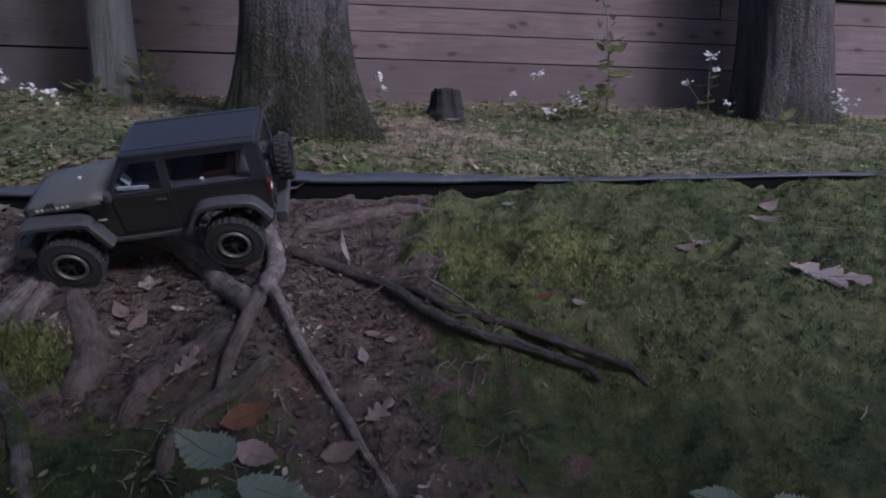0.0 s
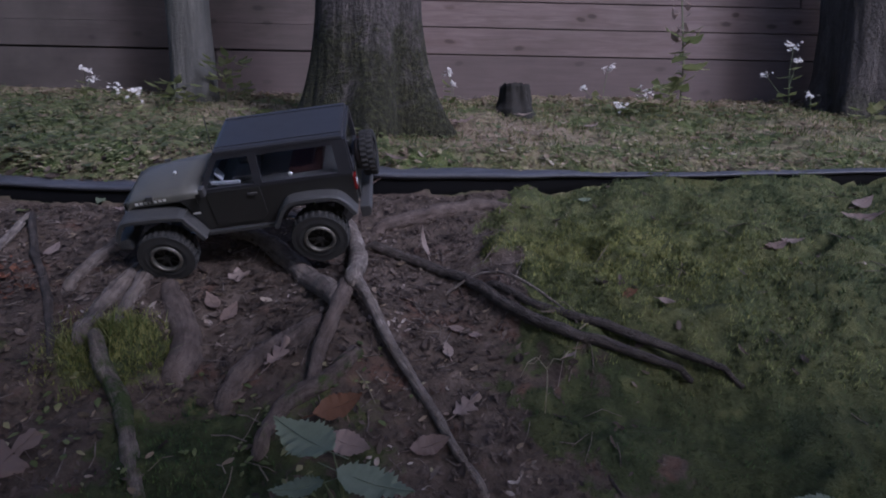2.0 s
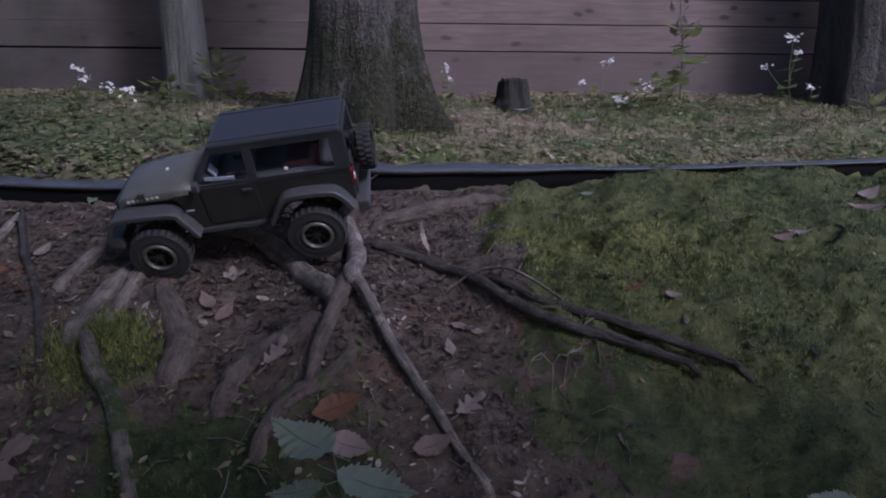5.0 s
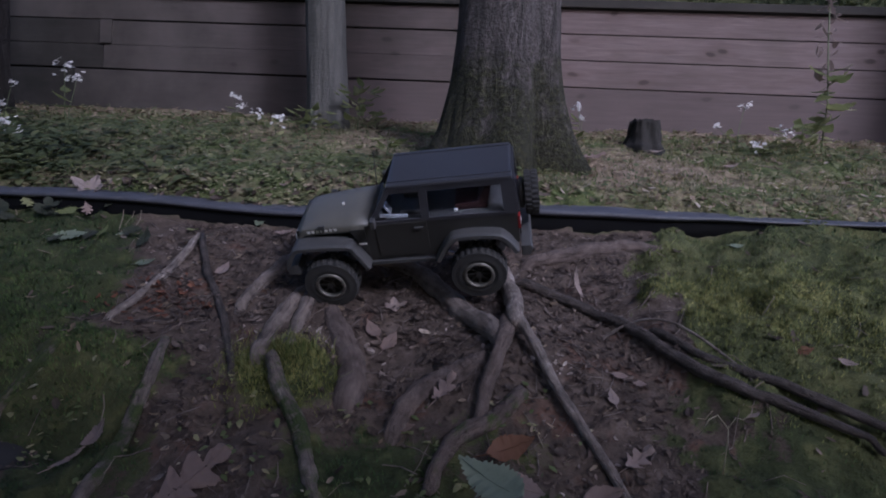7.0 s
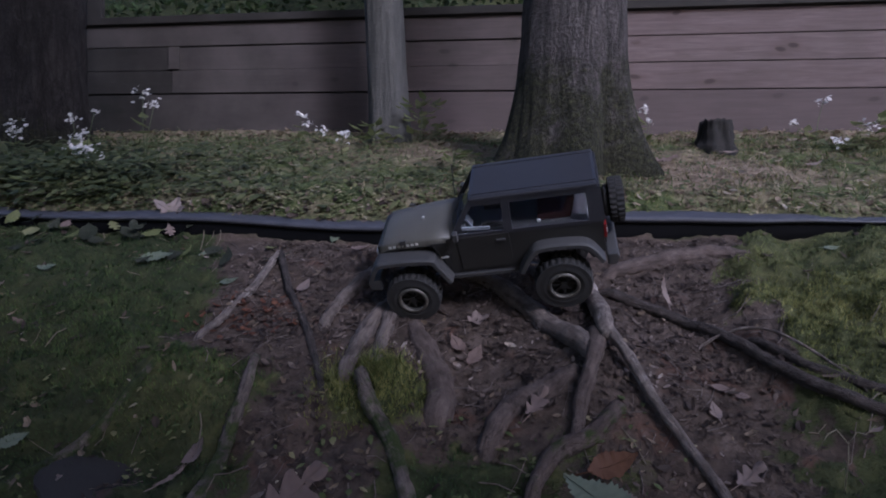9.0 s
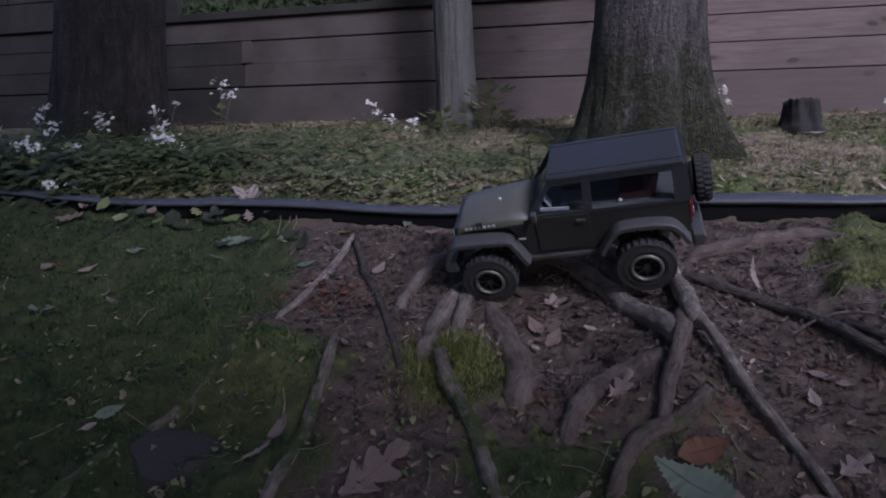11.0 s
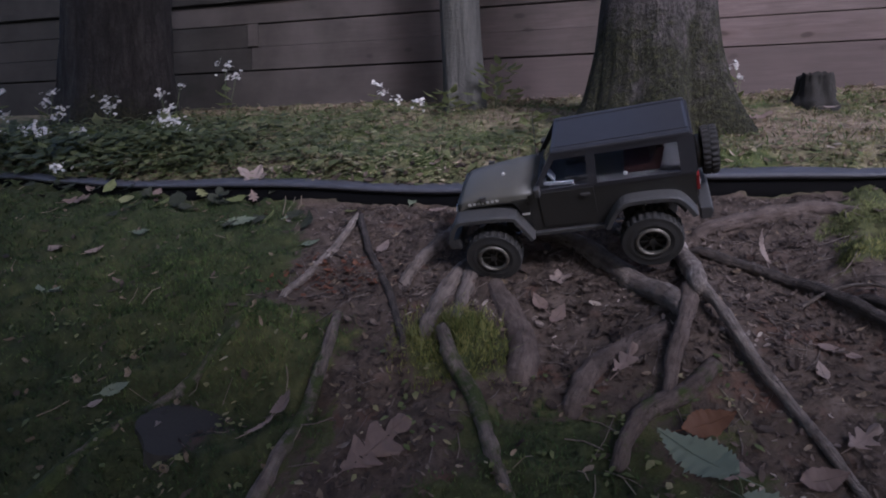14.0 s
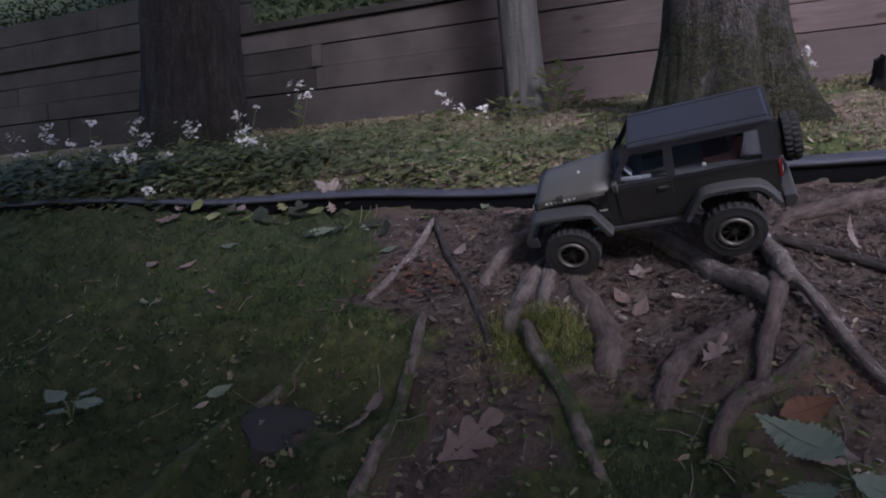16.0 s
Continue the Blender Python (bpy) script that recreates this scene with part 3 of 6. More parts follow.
def build_wall():
    wall = new("wall_planks", bpy.data.meshes.new("wall_planks"))
    bm = box_mesh((-6.5, WALL_Y + 0.03, 0.7), (5.5, WALL_Y + 0.12, 1.58))
    bm.to_mesh(wall.data)
    bm.free()
    wall.data.materials.append(M_BACK)
    tagged(wall, "low garden wall of weathered reddish-brown horizontal planks", "wall", kind="structure")
    rows = [(0.88, 1.2245), (1.2315, 1.3545), (1.3580, 1.4820), (1.4865, 1.6025)]
    joints = [(-6.5, -4.4, -2.52, -1.05, 2.05, 5.5), (-6.5, -4.6, -2.36, -0.26, 2.3, 5.5), (-6.5, -4.9, -2.36, -0.22, 2.1, 5.5), (-6.5, -3.1, -0.30, 1.84, 3.9, 5.5)]
    rng = random.Random(3)
    for (z0, z1), xs in zip(rows, joints):
        for a, b in zip(xs, xs[1:]):
            dy = rng.uniform(-0.004, 0.004)
            bm = bmesh.new()
            add_box(bm, (a + 0.002, WALL_Y + dy, z0 + rng.uniform(-0.002, 0.002)), (b - 0.002, WALL_Y + 0.03, z1 + rng.uniform(-0.002, 0.002)), 0.003)
            part("plank", bm, M_PLANK_DARK if b < -2.2 else (M_PLANK_SHADED if b < -0.1 else (M_PLANK_LOW if z0 < 1 else M_PLANK)), wall)
    for a, b in ((-6.5, -3.1), (-3.1, -0.4), (-0.4, 2.2), (2.2, 5.5)):
        part("cap_board", box_mesh((a + 0.002, WALL_Y - 0.022, 1.608), (b - 0.002, WALL_Y + 0.13, 1.648), 0.004), M_PLANK_DARK, wall, "overhanging top board")
    for a, b, z0, z1 in ((-6.5, -4.75, 1.652, 1.80), (-4.75, -2.82, 1.652, 1.80), (-6.5, -4.1, 1.806, 1.95), (-4.1, -2.82, 1.806, 1.95)):
        part("upper_board", box_mesh((a + 0.002, WALL_Y + 0.03, z0), (b - 0.002, WALL_Y + 0.06, z1), 0.003), M_PLANK_DARK, wall, "dark board of the raised end")
    part("batten", box_mesh((-2.375, WALL_Y - 0.016, 1.36), (-2.31, WALL_Y - 0.004, 1.482), 0.003), M_PLANK_SHADED, wall, "short upright batten over a joint")


build_wall()


# ---------------------------------------------------------------- trees
def build_tree(name, label, x, y, r, height, lean, flare, lobes, seed, material, moss_top, crown=(0, 0, 0.1, (1.0, 1.0, 0.55), 900)):
    """A trunk with a fluted root flare, some limbs and a crown of small leaves high above."""
    thing = tagged(new(name), label, "tree")
    z0 = ground(x, y) - 0.12
    thing.location = (x, y, z0)
    rng = random.Random(seed)
    segs, verts, faces, moss = 120, [], [], []
    zs = [0.025 * k for k in range(45)] + [1.15, 1.2, 1.3, 1.4, 1.6, 2.0, 2.6, 3.4, 4.4, height]
    phase = rng.uniform(0, 6)
    for z in zs:
        f = math.exp(-max(0, z - 0.1) / 0.2)
        top = 1 - 0.35 * max(0, z - 0.8) / height
        cx, cy = lean[0] * z, lean[1] * z
        for k in range(segs):
            a = 2 * math.pi * k / segs
            lob = 0.5 + 0.5 * math.cos(lobes * a + phase) + 0.35 * math.cos((lobes + 2) * a + 2 * phase)
            rr = r * top * (1 + 0.03 * math.cos(3 * a + phase)) + flare * f * (0.34 + 0.95 * lob)
            rr *= 1 + 0.04 * noise.noise(Vector((3 * math.cos(a), 3 * math.sin(a), z * 4 + seed))) + 0.028 * noise.noise(Vector((8 * math.cos(a), 8 * math.sin(a), z * 2.5 + seed))) + 0.020 * noise.noise(Vector((22 * math.cos(a), 22 * math.sin(a), z * 7 + seed))) + 0.010 * abs(noise.noise(Vector((45 * math.cos(a), 45 * math.sin(a), z * 12 + seed))))
            verts.append((cx + rr * math.cos(a), cy + rr * math.sin(a), z))
            moss.append(max(0.0, 1.0 * smooth(moss_top + 0.22, moss_top - 0.30, z) - 0.10))
    for i in range(len(zs) - 1):
        for k in range(segs):
            p, q = i * segs + k, i * segs + (k + 1) % segs
            faces.append((p, q, q + segs, p + segs))
    trunk = mesh_object("trunk", "trunk", verts, faces, material, True)
    trunk.parent = thing
    trunk.data.attributes.new("moss", "FLOAT", "POINT").data.foreach_set("value", moss)
    top = Vector((lean[0] * height, lean[1] * height, height))
    for k in range(7):
        a = k * 2.4 + rng.random()
        zb = height * (0.55 + 0.06 * k)
        b = Vector((lean[0] * zb, lean[1] * zb, zb))
        e = b + Vector((math.cos(a), math.sin(a), 0.75)) * rng.uniform(1.0, 1.7)
        v, f = tube(catmull([(*b, r * 0.35), (*((b + e) / 2 + Vector((0, 0, 0.12))), r * 0.22), (*e, r * 0.07)], 8), 8)
        limb = mesh_object("limb", "limb", v, f, material, True)
        limb.parent = thing
    cv, cf = [], []
    ox, oy, oz, wide, count = crown
    for k in range(count):
        c = top + Vector((ox + rng.gauss(0, wide[0]), oy + max(-2.4 * wide[1], min(2.4 * wide[1], rng.gauss(0, wide[1]))), oz + rng.gauss(0, wide[2])))
        d = Vector((rng.gauss(0, 1), rng.gauss(0, 1), rng.gauss(0, 0.6))).normalized() * 0.11
        s = d.cross(Vector((rng.gauss(0, 1), rng.gauss(0, 1), rng.gauss(0, 1)))).normalized() * 0.07
        i = len(cv)
        cv += [tuple(c - d), tuple(c + s), tuple(c + d), tuple(c - s)]
        cf += [(i, i + 1, i + 2), (i, i + 2, i + 3)]
    leaves = mesh_object("crown", "crown", cv, cf, M_HEDGE)
    leaves.parent = thing
    return thing


build_tree("tree", "large grey tree with mossy flared root collar", -0.211, 1.56, 0.163, 6.0, (-0.01, 0.0), 0.088, 5, 4, M_BARK, 0.56)
build_tree("tree", "slender pale grey tree leaning against the plank wall", -0.99, 2.12, 0.085, 5.0, (-0.075, 0.0), 0.02, 4, 9, M_BARK_PALE, 0.25)
build_tree("tree", "dark-barked tree in front of the plank wall", 1.99, 2.22, 0.20, 6.0, (0.0, 0.0), 0.05, 5, 15, M_BARK_MID, 0.3)
build_tree("tree", "broad mottled grey tree among white asters", -2.79, 2.02, 0.245, 4.6, (0.01, 0.0), 0.05, 5, 22, M_BARK_DARK, 0.3, (-0.1, -0.9, 0.0, (1.1, 1.1, 0.6), 2600))
# Two unseen trees, added behind the camera to shade the bank.
build_tree("tree", "unseen leafy tree added to shade the foot of the bank", -2.5, -1.9, 0.16, 3.6, (0.05, 0.05), 0.05, 5, 33, M_BARK, 0.3, (0.5, 0.5, -0.2, (0.95, 0.95, 0.5), 2000))
build_tree("tree", "unseen leafy tree added with a low bough to shade the bank", -0.13, -3.33, 0.15, 3.0, (0.12, 0.28), 0.05, 5, 37, M_BARK, 0.3, (0.15, 0.60, -0.95, (1.35, 0.26, 0.33), 3200))


def build_stump():
    x, y = 0.338, 1.93
    verts, faces, segs = [], [], 60
    zs = [-0.05, 0, 0.01, 0.02, 0.035, 0.05, 0.065, 0.08, 0.095, 0.11]
    for j, z in enumerate(zs):
        for k in range(segs):
            a = 2 * math.pi * k / segs
            r = 0.054 + 0.03 * math.exp(-max(z, 0) / 0.03) + 0.016 * noise.noise(Vector((2 * math.cos(a), 2 * math.sin(a), z * 8))) + 0.010 * noise.noise(Vector((7 * math.cos(a), 7 * math.sin(a), z * 30)))
            zz = z + (0.016 * noise.noise(Vector((3 * math.cos(a), 3 * math.sin(a), 7))) + 0.008 * noise.noise(Vector((9 * math.cos(a), 9 * math.sin(a), 7))) if j == len(zs) - 1 else 0)
            verts.append((x + r * math.cos(a), y + r * math.sin(a), ground(x, y) + zz))
    for j in range(len(zs) - 1):
        for k in range(segs):
            a, b = j * segs + k, j * segs + (k + 1) % segs
            faces.append((a, b, b + segs, a + segs))
    verts.append((x, y, ground(x, y) + 0.075))
    faces += [((len(zs) - 1) * segs + k, (len(zs) - 1) * segs + (k + 1) % segs, len(verts) - 1) for k in range(segs)]
    tagged(mesh_object("tree_stump", "tree_stump", verts, faces, M_STUMP, True), "small dark rotten stump with a jagged top", "stump")


build_stump()


# ---------------------------------------------------------------- roots
def root(label, pts, material, lift=0.35, moss=0.0, name="tree_root", rough=0.18, flat=1.0, segs=12):
    """A root lying on the bank: pts are (x, y, radius) or (x, y, radius, extra height)."""
    full = [(p[0], p[1], p[3] if len(p) > 3 else 0.0, p[2]) for p in pts]
    n = max(16, 13 * len(pts))
    line = []
    for i, (x, y, up, r) in enumerate(catmull(full, n)):
        wx = 0.25 * r * noise.noise(Vector((x * 18, y * 18, 2)))
        u = i / (n - 1)
        sink = (2.0 + 1.5 * lift) * r * (smooth(0.08, 0.0, u) + smooth(0.92, 1.0, u)) if up < 0.005 else 0.0
        r *= 1 + 0.10 * noise.noise(Vector((x * 22, y * 22, 6)))
        line.append((x + wx, y, ground(x, y) + up + (lift - 0.42 if r > 0.006 else lift) * r + 0.003 - sink, max(0.0015, r)))
    v, f = tube(line, segs + 4 if segs > 8 else segs, rough, 34.0, flat)
    ob = mesh_object(name, name, v, f, material, True)
    ob.data.attributes.new("moss", "FLOAT", "POINT").data.foreach_set("value", [moss] * len(v))
    around, n_seg = [], segs + 4 if segs > 8 else segs
    for i in range(n):
        for k in range(n_seg):
            a = 2 * math.pi * k / n_seg
            around += (2.4 * math.cos(a) + 7 * full[0][0], 2.4 * math.sin(a), i * 0.14)
    ob.data.attributes.new("bark", "FLOAT_VECTOR", "POINT").data.foreach_set("vector", around)
    return tagged(ob, label, "stick" if name == "fallen_stick" else "root")


root("thick knuckled root with flaking pale bark", [(-0.385, 1.0, 0.015), (-0.273, 0.92, 0.0175), (-0.192, 0.80, 0.019), (-0.160, 0.663, 0.0195, 0.014), (-0.152, 0.52, 0.016, 0.032), (-0.150, 0.485, 0.010, 0.034)], M_STICK, 0.5)
root("long thin weathered stick running down the bank", [(-0.150, 0.515, 0.011, 0.030), (-0.092, 0.42, 0.0095, 0.022), (-0.042, 0.358, 0.0085, 0.015), (0.0, 0.305, 0.008, 0.01), (0.036, 0.253, 0.0072), (0.083, 0.192, 0.007)], M_STICK, 0.8, name="fallen_stick")
root("root dropping from the knuckle, dark and earthy", [(-0.162, 0.53, 0.015, 0.02), (-0.177, 0.447, 0.0140, 0.022), (-0.195, 0.39, 0.0130, 0.01), (-0.205, 0.34, 0.009)], M_MUD_ROOT, 0.3)
root("arched brown root curving round the hollow", [(-0.515, 0.79, 0.016), (-0.417, 0.785, 0.022), (-0.325, 0.707, 0.0235), (-0.256, 0.618, 0.0235), (-0.199, 0.52, 0.0205, 0.01), (-0.172, 0.465, 0.015, 0.01)], M_ROOT, 0.45)
root("muddy curved root at the rim of the hollow", [(-0.128, 0.40, 0.012), (-0.172, 0.352, 0.0145), (-0.234, 0.326, 0.0150), (-0.275, 0.27, 0.012)], M_MUD_ROOT, 0.2, 0.38)
root("broad mud-covered root in the hollow", [(-0.195, 0.46, 0.020), (-0.263, 0.447, 0.024), (-0.325, 0.408, 0.024), (-0.350, 0.345, 0.018)], M_MUD_ROOT, 0.0)
root("short stubby smooth root sloping into the hollow", [(-0.538, 0.622, 0.016), (-0.492, 0.535, 0.027), (-0.450, 0.465, 0.029), (-0.442, 0.380, 0.026)], M_MUD_ROOT, 0.2, rough=0.12)
root("straight smooth brown root from edging to grass tuft", [(-0.592, 0.94, 0.023), (-0.596, 0.743, 0.0185), (-0.588, 0.60, 0.016), (-0.575, 0.43, 0.013)], M_ROOT, 0.4)
root("slanting smooth brown root below the edging", [(-0.604, 0.93, 0.022), (-0.666, 0.803, 0.0195), (-0.711, 0.702, 0.017), (-0.728, 0.565, 0.012)], M_ROOT, 0.35)
root("side branch of a brown root", [(-0.595, 0.70, 0.015), (-0.628, 0.581, 0.0175), (-0.628, 0.43, 0.015)], M_ROOT, 0.35)
root("short rounded root under the edging", [(-0.508, 0.93, 0.024), (-0.53, 0.827, 0.026), (-0.545, 0.745, 0.017)], M_MUD_ROOT, 0.1)
root("thin pale root branch over bare soil", [(-0.936, 0.822, 0.008, 0.02), (-0.948, 0.668, 0.0105), (-0.975, 0.495, 0.007)], M_STICK, 0.4)
root("thin dark root branch over bare soil", [(-0.930, 0.822, 0.008, 0.02), (-0.855, 0.70, 0.0085, 0.008), (-0.781, 0.603, 0.0085), (-0.703, 0.482, 0.0075), (-0.650, 0.39, 0.006)], M_DARK_ROOT, 0.4)
root("straight root running down the bank", [(-0.822, 0.475, 0.007), (-0.812, 0.435, 0.010), (-0.801, 0.365, 0.0120), (-0.797, 0.282, 0.013), (-0.800, 0.198, 0.0135), (-0.804, 0.10, 0.014)], M_ROOT, 0.4, 0.47)
root("mossy root below the grass tuft", [(-0.60, 0.435, 0.011), (-0.575, 0.398, 0.0135), (-0.526, 0.354, 0.0145), (-0.485, 0.299, 0.014), (-0.452, 0.239, 0.012), (-0.400, 0.165, 0.009)], M_ROOT, 0.45, 0.52)
root("moss-grown root on the shaded slope", [(-0.985, 0.46, 0.006), (-1.026, 0.365, 0.011), (-1.09, 0.266, 0.0145), (-1.16, 0.154, 0.017), (-1.20, 0.05, 0.018)], M_ROOT, 0.15, 0.56)
root("long dark root along the moss edge", [(-0.18, 0.757, 0.009), (-0.09, 0.710, 0.0115), (0.03, 0.625, 0.0115), (0.138, 0.489, 0.0115), (0.222, 0.412, 0.0110), (0.29, 0.388, 0.0095), (0.377, 0.358, 0.0075), (0.43, 0.342, 0.005)], M_DARK_ROOT, 1.0)
root("long dark root lying against its neighbour", [(0.075, 0.585, 0.006), (0.163, 0.485, 0.0085), (0.213, 0.455, 0.0088), (0.29, 0.426, 0.0088), (0.388, 0.382, 0.0085), (0.444, 0.358, 0.007), (0.51, 0.330, 0.0045)], M_DARK_ROOT, 1.0)
root("thin arched twig over the roots", [(0.012, 0.565, 0.0028), (0.061, 0.575, 0.003, 0.012), (0.116, 0.55, 0.003, 0.016), (0.177, 0.505, 0.0028, 0.014), (0.223, 0.46, 0.0026, 0.01), (0.262, 0.425, 0.002)], M_STICK, 1.0, name="fallen_stick", segs=6)
root("rough fallen branch below the edging", [(-0.16, 0.80, 0.013), (-0.036, 0.855, 0.020), (0.048, 0.885, 0.021), (0.132, 0.905, 0.0175), (0.222, 0.885, 0.012)], M_MUD_ROOT, 0.7, name="fallen_stick")
root("thin side root beside the knuckled one", [(-0.475, 0.94, 0.009), (-0.376, 0.893, 0.0105), (-0.295, 0.812, 0.011), (-0.203, 0.678, 0.0095)], M_ROOT, 0.5)
root("thin dark twig on the mossy slope", [(0.215, 0.306, 0.0034), (0.237, 0.259, 0.0034), (0.279, 0.185, 0.003)], M_DARK_ROOT, 0.9, name="fallen_stick", segs=6)

# ---------------------------------------------------------------- model off-road car
JS = 0.992
# Same olive paint twice: side shade in M_PAINT, sky light in M_HOOD.
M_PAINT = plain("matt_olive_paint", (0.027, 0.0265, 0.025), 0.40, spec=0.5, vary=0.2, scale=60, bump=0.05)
M_HOOD = plain("sky_lit_olive_paint", (0.105, 0.100, 0.086), 0.45, spec=0.5, vary=0.25, scale=50, bump=0.05)
M_HARDTOP = plain("dark_grey_hardtop", (0.034, 0.034, 0.040), 0.36, spec=0.5, vary=0.25, scale=50, bump=0.05)
M_TRIM = plain("black_textured_plastic", (0.052, 0.051, 0.052), 0.62, vary=0.3, scale=90, bump=0.2)
M_TYRE = plain("black_rubber", (0.022, 0.021, 0.021), 0.85, vary=0.5, scale=60, bump=0.3)
M_RIM = plain("dark_rim", (0.05, 0.048, 0.045), 0.45, 0.5, vary=0.3)
M_BEAD = plain("bronze_beadlock_ring", (0.14, 0.13, 0.115), 0.5, 0.6, vary=0.25)
M_SILVER = plain("bare_aluminium", (0.75, 0.75, 0.76), 0.25, 1.0, vary=0.1)
M_SEAT = plain("red_seat_cloth", (0.030, 0.006, 0.007), 0.8, vary=0.3)
M_LETTER = plain("pale_lettering", (0.55, 0.54, 0.52), 0.6, vary=0.1)
M_RED_LAMP = plain("red_lamp_lens", (0.16, 0.015, 0.015), 0.2, vary=0.1)
M_CLEAR_LAMP = plain("clear_lamp_lens", (0.65, 0.65, 0.68), 0.15, vary=0.1)
M_WINDOW_GLINT = plain("pale_window_glint", (0.30, 0.31, 0.34), 0.3, vary=0.25, scale=80)


def b_glass(nt, bsdf):
    bsdf.inputs["Transmission Weight"].default_value = 1.0
    bsdf.inputs["Base Color"].default_value = (0.85, 0.87, 0.9, 1)
    bsdf.inputs["IOR"].default_value = 1.15


M_GLASS = mat("tinted_clear_plastic", b_glass, 0.04)


def scaled(bm):
    bmesh.ops.scale(bm, vec=(JS, JS, JS), verts=bm.verts)
    return bm


def extruded(profile, y0, y1, bevel=0.0, taper=1.0):
    """A solid from a side profile of (x, z), between two widths."""
    bm = bmesh.new()
    a = [bm.verts.new((x, y0, z)) for x, z in profile]
    b = [bm.verts.new((x, y1, z)) for x, z in profile]
    n = len(profile)
    bm.faces.new(a)
    bm.faces.new(b[::-1])
    for i in range(n):
        bm.faces.new((a[i], b[i], b[(i + 1) % n], a[(i + 1) % n])[::-1])
    bmesh.ops.recalc_face_normals(bm, faces=bm.faces)
    if bevel:
        bmesh.ops.bevel(bm, geom=list(bm.edges), offset=bevel, segments=2, affect="EDGES", profile=0.6)
    return bm


def beam(bm, p, q, w, d):
    """A square bar from p to q, w wide in x or z and d deep in y."""
    p, q = Vector(p), Vector(q)
    t = (q - p).normalized()
    y = Vector((0, 1, 0)) if abs(t.y) < 0.8 else Vector((1, 0, 0))
    s = t.cross(y).normalized()
    y = s.cross(t).normalized()
    vs = [bm.verts.new(c + a * s * w / 2 + b * y * d / 2) for c in (p, q) for a, b in ((-1, -1), (1, -1), (1, 1), (-1, 1))]
    for f in ((3, 2, 1, 0), (4, 5, 6, 7), (0, 1, 5, 4), (1, 2, 6, 5), (2, 3, 7, 6), (3, 0, 4, 7)):
        bm.faces.new([vs[i] for i in f])
    return bm


def lathe(profile, segs=36):
    """A ring round the y axis from (y, radius) pairs; the profile is closed."""
    bm = bmesh.new()
    n = len(profile)
    rows = [[bm.verts.new((r * math.cos(2 * math.pi * k / segs), y, r * math.sin(2 * math.pi * k / segs))) for y, r in profile] for k in range(segs)]
    for k in range(segs):
        for j in range(n):
            bm.faces.new((rows[k][j], rows[k][(j + 1) % n], rows[(k + 1) % segs][(j + 1) % n], rows[(k + 1) % segs][j]))
    bmesh.ops.recalc_face_normals(bm, faces=bm.faces)
    return bm


def moved(bm, v):
    bmesh.ops.translate(bm, vec=v, verts=bm.verts)
    return bm


def tyre_mesh(r=0.059, w=0.021, lug=0.0032):
    """A tyre whose tread blocks rise from the carcass in two staggered rows."""
    bm = bmesh.new()
    segs = 104
    shape = [(-w, 0.030, 0), (-w * 1.12, 0.040, 0), (-w * 1.05, r - 0.011, 0), (-w * 1.05, r - lug, -1), (-w * 0.80, r - lug * 0.3, -1), (-w * 0.12, r - lug * 0.1, -1), (-w * 0.10, r - lug, 0),
             (w * 0.10, r - lug, 0), (w * 0.12, r - lug * 0.1, 1), (w * 0.80, r - lug * 0.3, 1), (w * 1.05, r - lug, 1), (w * 1.05, r - 0.011, 0), (w * 1.12, 0.040, 0), (w, 0.030, 0)]
    rows = []
    for k in range(segs):
        a = 2 * math.pi * k / segs
        row = []
        for y, rad, side in shape:
            if side and (k + (2 if side > 0 else 0)) % 4 < 2:
                rad = min(rad, r - lug)
            row.append(bm.verts.new((rad * math.cos(a), y, rad * math.sin(a))))
        rows.append(row)
    n = len(shape)
    for k in range(segs):
        for j in range(n):
            bm.faces.new((rows[k][j], rows[k][(j + 1) % n], rows[(k + 1) % segs][(j + 1) % n], rows[(k + 1) % segs][j]))
    bmesh.ops.recalc_face_normals(bm, faces=bm.faces)
    return bm


def add_wheel(car, x, y, z, side, spare=False):
    c = Vector((x, y, z)) * JS
    rot = Matrix.Rotation(radians(90), 4, "Z") if spare else Matrix.Identity(4)

    def put(bm):
        scaled(bm)
        bm.transform(Matrix.Translation(c) @ rot)
        return bm

    s = -1 if spare else side
    wheel = part("wheel", put(lathe([(-0.010, 0.006), (-0.010, 0.029), (0.010, 0.029), (0.010, 0.006)], 24)), M_RIM, car, "off-road wheel with dark rim", True)
    part("tyre", put(tyre_mesh(0.047, 0.013, 0.003) if spare else tyre_mesh()), M_TYRE, wheel, "knobbly black rubber tyre")
    ring = lathe([(s * 0.017, 0.0245), (s * 0.0245, 0.0255), (s * 0.0255, 0.0290), (s * 0.022, 0.0325), (s * 0.016, 0.0325)], 36)
    part("beadlock_ring", put(ring), M_BEAD, wheel, "pale bronze beadlock ring", True)
    bm = bmesh.new()
    for k in range(8):
        a = 2 * math.pi * k / 8
        b = box_mesh((0.006, min(s * 0.011, s * 0.016), -0.0022), (0.0255, max(s * 0.011, s * 0.016), 0.0022))
        b.transform(Matrix.Rotation(a, 4, "Y"))
        for f in b.faces:
            bm.faces.new([bm.verts.new(v.co) for v in f.verts])
        b.free()
    part("spokes", put(bm), M_RIM, wheel)
    part("hub", put(lathe([(s * 0.008, 0.0005), (s * 0.008, 0.008), (s * 0.020, 0.0065), (s * 0.020, 0.0005)], 16)), M_RIM, wheel)


